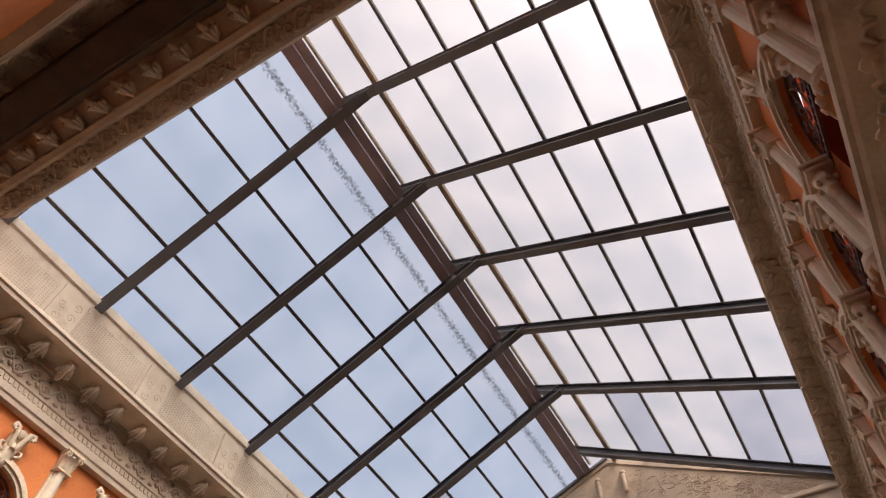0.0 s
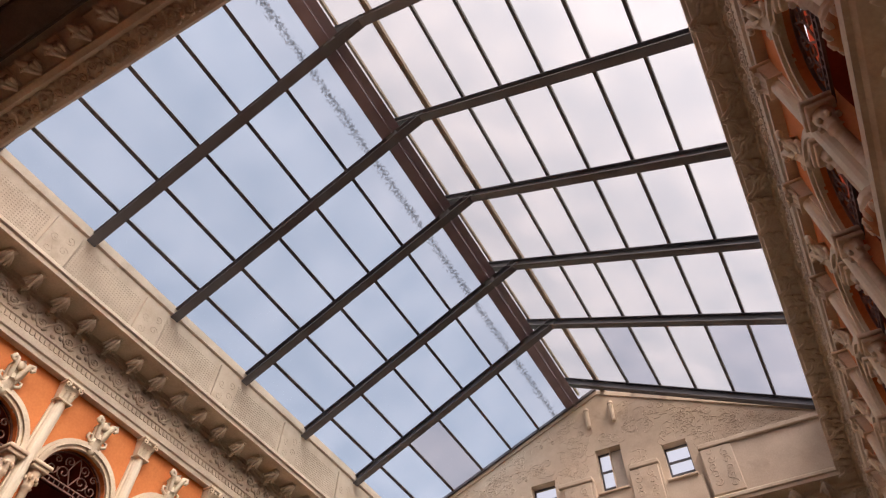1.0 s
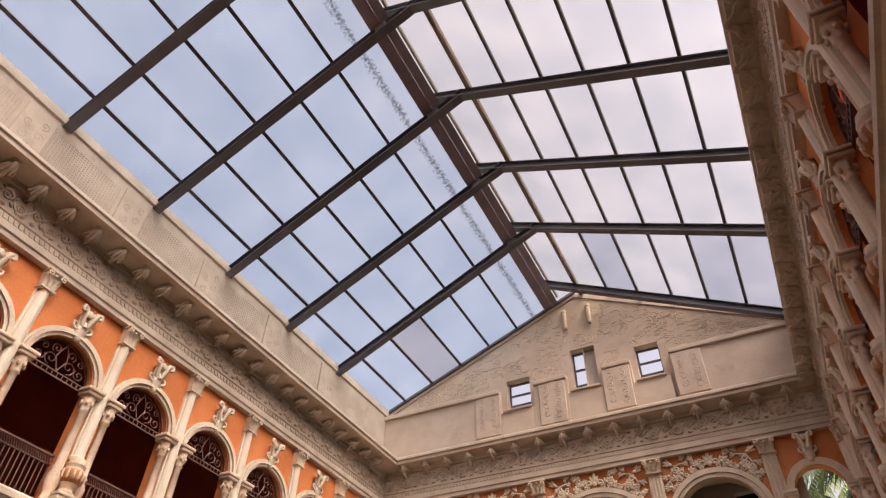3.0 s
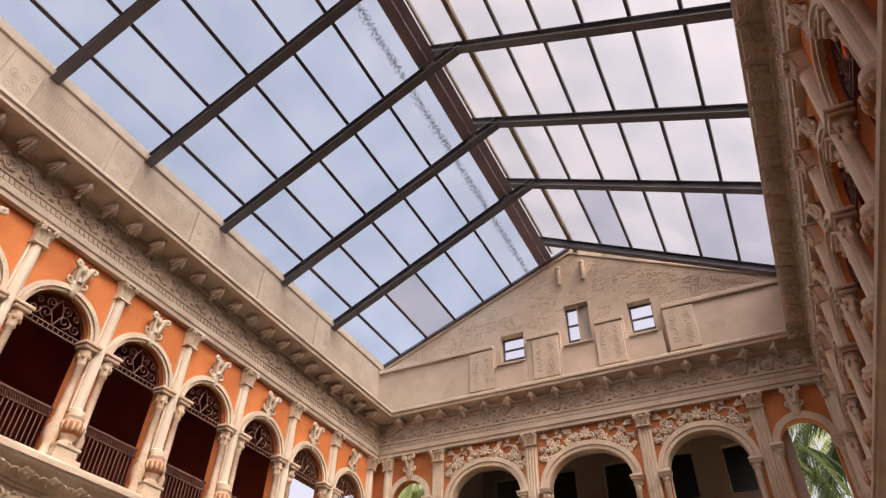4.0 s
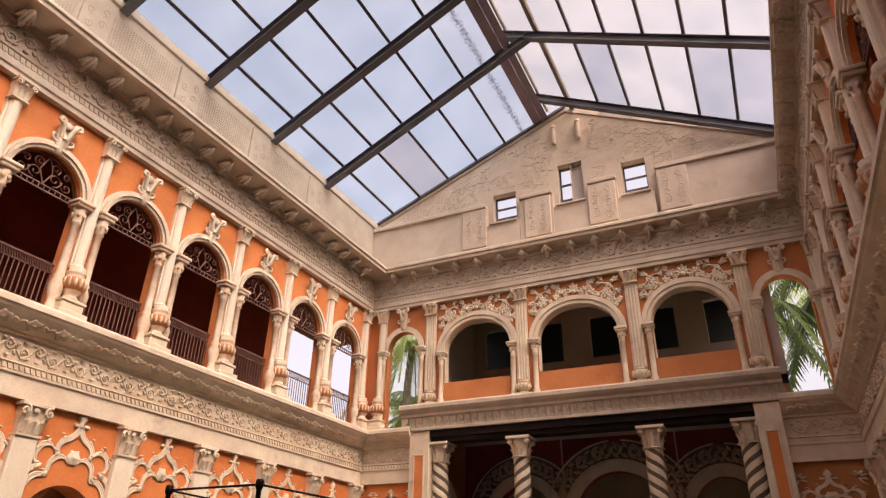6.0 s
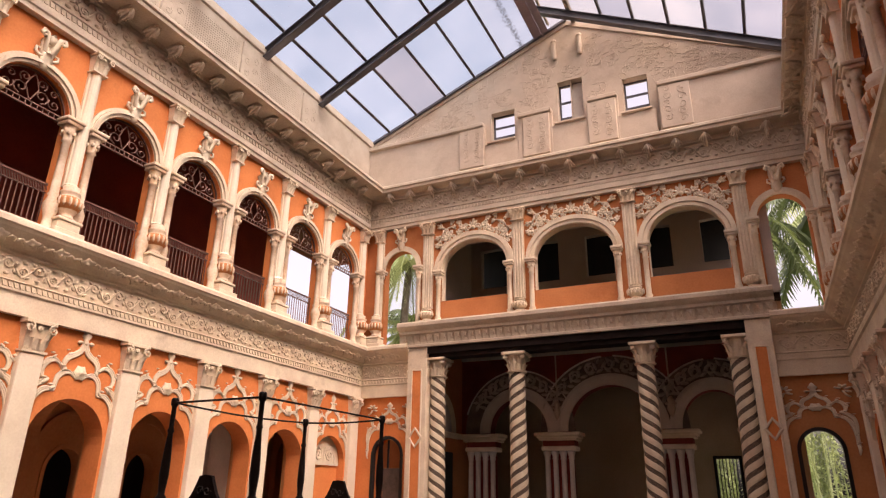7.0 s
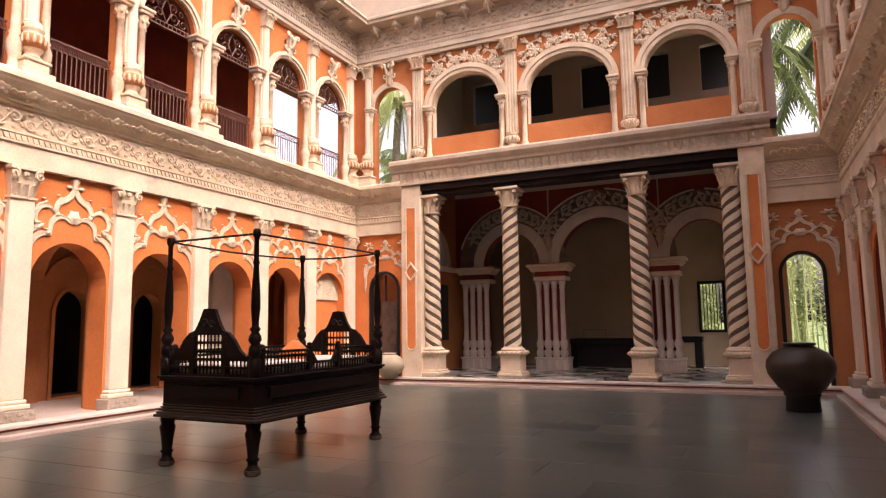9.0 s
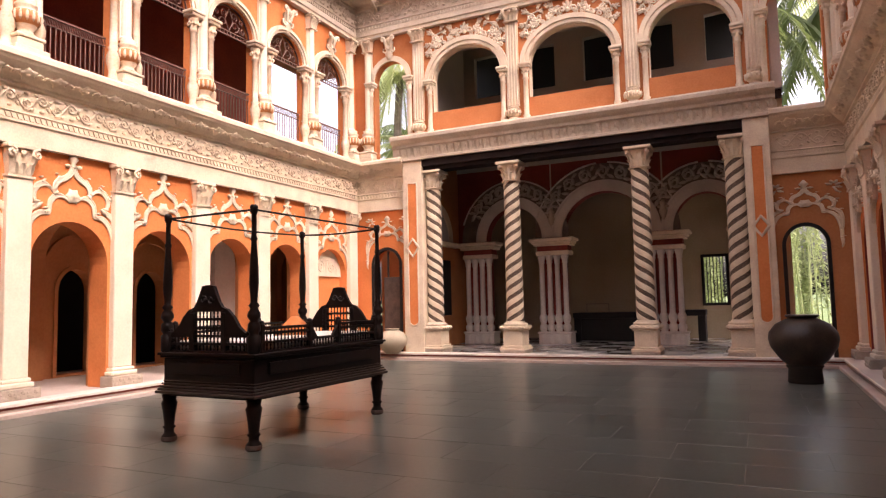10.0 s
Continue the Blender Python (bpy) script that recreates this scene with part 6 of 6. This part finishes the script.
    for sx in (-1, 1):
        side((sx * W, -L + 0.1), (sx * W, -0.26), (0.94, 1.03, 1.12, 1.17), ((sx * W, -L + 0.1), (sx * W, -0.26)), 1.22)
        side((sx * W, -0.26), (sx * W, 0.26), (0.94, 1.03), ((sx * W, 0.26),), 1.22)
        side((sx * W, 0.26), (sx * W, L - 0.1), (0.94, 1.03, 1.12, 1.17), ((sx * W, L - 0.1),), 1.22)
        for sy in (-1, 1):
            bm = bmesh.new()
            v = [bm.verts.new((sx * W + o, sy * y, z)) for o in (-0.018, 0.018) for y, z in ((0.28, 1.02), (0.28, 1.20), (0.22, 1.14), (0.12, 1.02))]
            for f in ((0, 1, 2, 3), (7, 6, 5, 4), (0, 1, 5, 4), (1, 2, 6, 5), (2, 3, 7, 6), (3, 0, 4, 7)):
                bm.faces.new([v[i] for i in f])
            add("corner_bracket", bm)
    for sy in (-1, 1):
        y = sy * L
        # ogee board with a spindle panel in its middle
        bm = bmesh.new()
        prof = [(0.60, 1.12), (0.50, 1.14), (0.42, 1.20), (0.35, 1.30), (0.27, 1.37), (0.20, 1.39), (0.155, 1.45), (0.11, 1.54), (0.08, 1.61), (0.0, 1.62)]
        pts = [(-u, z) for u, z in prof] + [(u, z) for u, z in prof[-2::-1]]
        for (u0, z0), (u1, z1) in zip(pts, pts[1:]):
            lo = 1.37 if max(abs(u0), abs(u1)) < 0.205 else 1.1
            lo0, lo1 = min(lo, z0), min(lo, z1)
            for o in (-0.02, 0.02):
                bm.faces.new([bm.verts.new(c) for c in ((u0, y + o, lo0), (u1, y + o, lo1), (u1, y + o, z1), (u0, y + o, z0))])
            bm.faces.new([bm.verts.new(c) for c in ((u0, y - 0.02, z0), (u1, y - 0.02, z1), (u1, y + 0.02, z1), (u0, y + 0.02, z0))])
            bm.faces.new([bm.verts.new(c) for c in ((u0, y - 0.02, lo0), (u1, y - 0.02, lo1), (u1, y + 0.02, lo1), (u0, y + 0.02, lo0))])
        for c, r, k in (((-0.05, 1.47), 0.05, 1), ((0.05, 1.47), 0.05, -1)):
            tube(bm, spiral(c, r, 1.2, 0, k, 8, y - 0.025), 0.01, 4)
        add("headboard", bm, "ogee shaped carved board")
        side((-0.2, y), (0.2, y), (0.94, 1.02, 1.10, 1.18, 1.27, 1.36), ((-0.22, y), (0.22, y)), 1.34)
        for sx in (-1, 1):
            side((sx * 0.56, y), (sx * 0.25, y), (0.94, 1.02, 1.10), ((sx * 0.56, y),), 1.15)
    bm = bmesh.new()
    box(bm, -W + 0.02, W - 0.02, -L + 0.02, L - 0.02, ZT - 0.02, ZT + 0.015, 0.01)
    add("deck", bm)
    return th


bed()
th = thing("mattress", "thin white cotton mattress lying on the black bed", "mattress", m=pose(-5.03, 6.15, 0.947, 0, 0, -1.8))
bm = bmesh.new()
box(bm, -0.55, 0.55, -1.03, 1.03, 0.0, 0.10, 0.025)
part("pad", bm, CLOTH, th, smooth=True)
th = thing("cushion", "small orange wedge cushion lying on the bed", "cushion", m=pose(-4.95, 6.28, 1.048, 0, 0, 27))
bm = bmesh.new()
v = [bm.verts.new(p) for p in ((-0.23, -0.2, 0), (0.23, -0.2, 0), (0.23, 0.2, 0), (-0.23, 0.2, 0), (0.0, -0.16, 0.23), (0.0, 0.16, 0.23))]
for f in ((0, 1, 2, 3), (0, 1, 4), (2, 3, 5), (1, 2, 5, 4), (3, 0, 4, 5)):
    bm.faces.new([v[i] for i in f])
bmesh.ops.bevel(bm, geom=list(bm.edges), offset=0.02, segments=2, affect="EDGES")
part("body", bm, ORANGE, th, smooth=True)


# ---- jars ----
def jar(x, y, z, s, mat, label, stand):
    th = thing("storage_jar", label, "jar", m=pose(x, y, z))
    z0 = 0.24 if stand else 0.0
    bm = bmesh.new()
    lathe(bm, [(0.16 * s, z0), (0.22 * s, z0 + 0.02), (0.34 * s, z0 + 0.14 * s), (0.46 * s, z0 + 0.32 * s), (0.485 * s, z0 + 0.44 * s), (0.47 * s, z0 + 0.54 * s), (0.38 * s, z0 + 0.66 * s),
               (0.25 * s, z0 + 0.73 * s), (0.19 * s, z0 + 0.755 * s)], 36)
    part("body", bm, mat, th, smooth=True)
    bm = bmesh.new()
    lathe(bm, [(0.185 * s, z0 + 0.74 * s), (0.20 * s, z0 + 0.76 * s), (0.235 * s, z0 + 0.785 * s), (0.23 * s, z0 + 0.805 * s), (0.19 * s, z0 + 0.80 * s)], 28)
    part("rim", bm, mat, th, smooth=True)
    if stand:
        bm = bmesh.new()
        lathe(bm, [(0.24, 0.0), (0.25, 0.02), (0.235, 0.22), (0.27, 0.27), (0.25, 0.30)], 24)
        part("stand", bm, BLACKFRAMESHADE, th, "black round stand", smooth=True)


jar(0.63, 11.79, -0.008, 1.03, CLAY, "huge dark clay storage jar on a black stand", True)
jar(-8.08, 14.0, PLAT, 0.76, PALECLAY, "pale round clay pot near the corner", False)
jar(1.42, YN + 2.3, -0.08, 0.95, PALECLAY, "pale clay pot outside the garden door", False)


# ---- garden ----
def palm(x, y, h, crown, n, label, seed, mat=LEAF, droop=1.0):
    rnd = random.Random(seed)
    th = thing("palm_tree", label, "palm", "garden palms", m=pose(x, y, -0.1))
    bm = bmesh.new()
    tube(bm, [(0.15 * math.sin(i * 0.5), 0.05 * i, h * i / 12) for i in range(13)], 0.16, 9, [1.25 - 0.04 * i + 0.05 * (i % 2) for i in range(13)])
    part("trunk", bm, BARK, th)
    cx, cy = 0.15 * math.sin(6), 0.6
    verts, faces = [], []
    for f in range(n):
        a = 2.4 * f + rnd.uniform(-0.2, 0.2)
        lift = rnd.uniform(-0.3, 1.0)
        L = crown * rnd.uniform(0.8, 1.1)
        steps = 34
        for i in range(1, steps + 1):
            t = i / steps
            r = L * t
            z = h + L * (lift * t - droop * 0.95 * t * t)
            px, py = cx + r * math.cos(a), cy + r * math.sin(a)
            ll = 0.55 * math.sin(math.pi * min(0.98, 0.12 + 0.85 * t)) * crown / 2.6
            for s in (-1, 1):
                dx, dy = -math.sin(a) * s, math.cos(a) * s
                k = len(verts)
                w = 0.05
                fx, fy = math.cos(a) * w, math.sin(a) * w
                tip = (px + dx * ll + math.cos(a) * 0.25 * ll, py + dy * ll + math.sin(a) * 0.25 * ll, z - ll * rnd.uniform(0.5, 1.0) * droop)
                verts += [(px - fx, py - fy, z), (px + fx, py + fy, z + 0.01), tip]
                faces.append((k, k + 1, k + 2))
        for i in range(8):
            t0, t1 = i / 8, (i + 1) / 8
            k = len(verts)
            for t in (t0, t1):
                z = h + L * (lift * t - droop * 0.95 * t * t)
                for s in (-0.025, 0.025):
                    verts.append((cx + L * t * math.cos(a) - s * math.sin(a), cy + L * t * math.sin(a) + s * math.cos(a), z))
            faces.append((k, k + 1, k + 3, k + 2))
    me = bpy.data.meshes.new("crown")
    me.from_pydata(verts, [], faces)
    me.materials.append(mat)
    part("crown", me, None, th)


palm(-11.3, 20.0, 9.9, 2.5, 22, "tall palm with hanging pale green fronds", 1, LEAFPALE, 1.9)
palm(-11.6, 21.5, 7.3, 1.9, 20, "low bright green palm behind the wall", 2, LEAFPALE, 0.9)
palm(-12.9, 23.5, 8.6, 2.4, 12, "dark green palm behind the wall", 6, LEAF, 1.3)
palm(0.45, 19.6, 9.2, 2.4, 13, "grey green palm with long drooping fronds", 4, LEAF, 1.7)
palm(2.7, 20.8, 10.3, 2.7, 17, "tall palm with drooping green fronds", 3, LEAF, 1.5)
palm(3.3, 24.0, 11.5, 2.8, 12, "tall palm with drooping green fronds", 5, LEAFPALE, 1.4)


def clump(x, y, w, h, n, seed, label, mat, wide=0.035, size=1.0, count=90):
    """A thicket: thin bent stems with many narrow leaves."""
    rnd = random.Random(seed)
    th = thing("bamboo_clump", label, "bamboo", "garden thickets", m=pose(x, y, -0.1))
    bm = bmesh.new()
    verts, faces = [], []
    for i in range(n):
        px, py = rnd.uniform(-w, w), rnd.uniform(-0.6, 0.6)
        lean, hh = rnd.uniform(-0.5, 0.5), h * rnd.uniform(0.7, 1.1)
        tube(bm, [(px + lean * t * t, py, hh * t) for t in (0, 0.3, 0.6, 0.85, 1)], 0.03, 5, [1, 0.9, 0.7, 0.5, 0.3])
        for k in range(count):
            t = rnd.uniform(0.12, 1.0)
            c = Vector((px + lean * t * t, py, hh * t))
            d = Vector((rnd.uniform(-1, 1), rnd.uniform(-1, 1), rnd.uniform(-0.9, 0.4))).normalized() * rnd.uniform(0.2, 0.5) * size
            o = d.cross(Vector((0, 0, 1))).normalized() * wide
            j = len(verts)
            verts += [tuple(c + d * 0.1), tuple(c + d * 0.55 + o), tuple(c + d), tuple(c + d * 0.55 - o)]
            faces.append((j, j + 1, j + 2, j + 3))
    tagged(part("stem_thicket", bm, LEAFPALE, th), kind="stuff")
    me = bpy.data.meshes.new("leaves")
    me.from_pydata(verts, [], faces)
    me.materials.append(mat)
    tagged(part("leaves", me, None, th), kind="stuff")


clump(0.9, 23.0, 0.9, 4.8, 8, 11, "slim bamboo with bare pale stems beyond the garden door", LEAFPALE, 0.014, 0.5, 60)
clump(2.6, 26.0, 1.8, 5.0, 16, 13, "light green bamboo by the garden path", LEAFPALE, 0.02, 0.55, 160)
clump(-1.5, 28.0, 3.0, 5.0, 26, 12, "green thicket at the back of the garden", LEAFPALE, 0.03, 0.6, 160)
clump(2.5, 32.0, 6.0, 6.5, 70, 15, "dense green thicket at the end of the garden", LEAFPALE, 0.06, 0.8, 190)
plain("path_garden", (-3.0, 7.0, 18.6, 22.0, -0.079, -0.05), SAND, "pale sandy path across the garden")
clump(-11.5, 24.0, 3.0, 5.5, 20, 14, "green thicket at the back of the garden", LEAF)

# ---- floor pieces, last ----
fl = bpy.data.objects["floor"]
rnd = random.Random(9)
xs = STEP_W + 0.13
meshes = {}
ys, row = STEP_N - 0.13, 0
while ys > -0.6:
    dy = 0.66
    x = xs - (0.6 if row % 2 else 0.0)
    while x < STEP_E - 0.13:
        a, b = max(x, xs), min(x + 1.24, STEP_E - 0.13)
        if b - a > 0.05:
            key = round(b - a, 3)
            if key not in meshes:
                bm = bmesh.new()
                box(bm, 0, key - 0.004, 0, dy - 0.004, -0.011, 0.0, 0.0015)
                meshes[key] = ready("slab", bm, SLATE)
            part("slab", meshes[key], None, fl, m=pose(a, ys - dy, rnd.uniform(-0.0006, 0.0006), rnd.uniform(-0.03, 0.03), rnd.uniform(-0.03, 0.03)))
        x += 1.24
    ys -= dy
    row += 1
wk = bpy.data.objects["walk_north"]
bm = bmesh.new()
box(bm, 0, 0.594, 0, 0.594, 0.001, 0.008, 0.001)
mw = ready("tile", bm, TILEW)
bm = bmesh.new()
box(bm, 0, 0.594, 0, 0.594, 0.001, 0.008, 0.001)
md = ready("tile", bm, TILED)
for i in range(14):
    for j in range(10):
        part("tile", mw if (i + j) % 2 else md, None, wk, m=pose(-7.88 + 0.6 * i, 14.42 + 0.6 * j, PLAT))
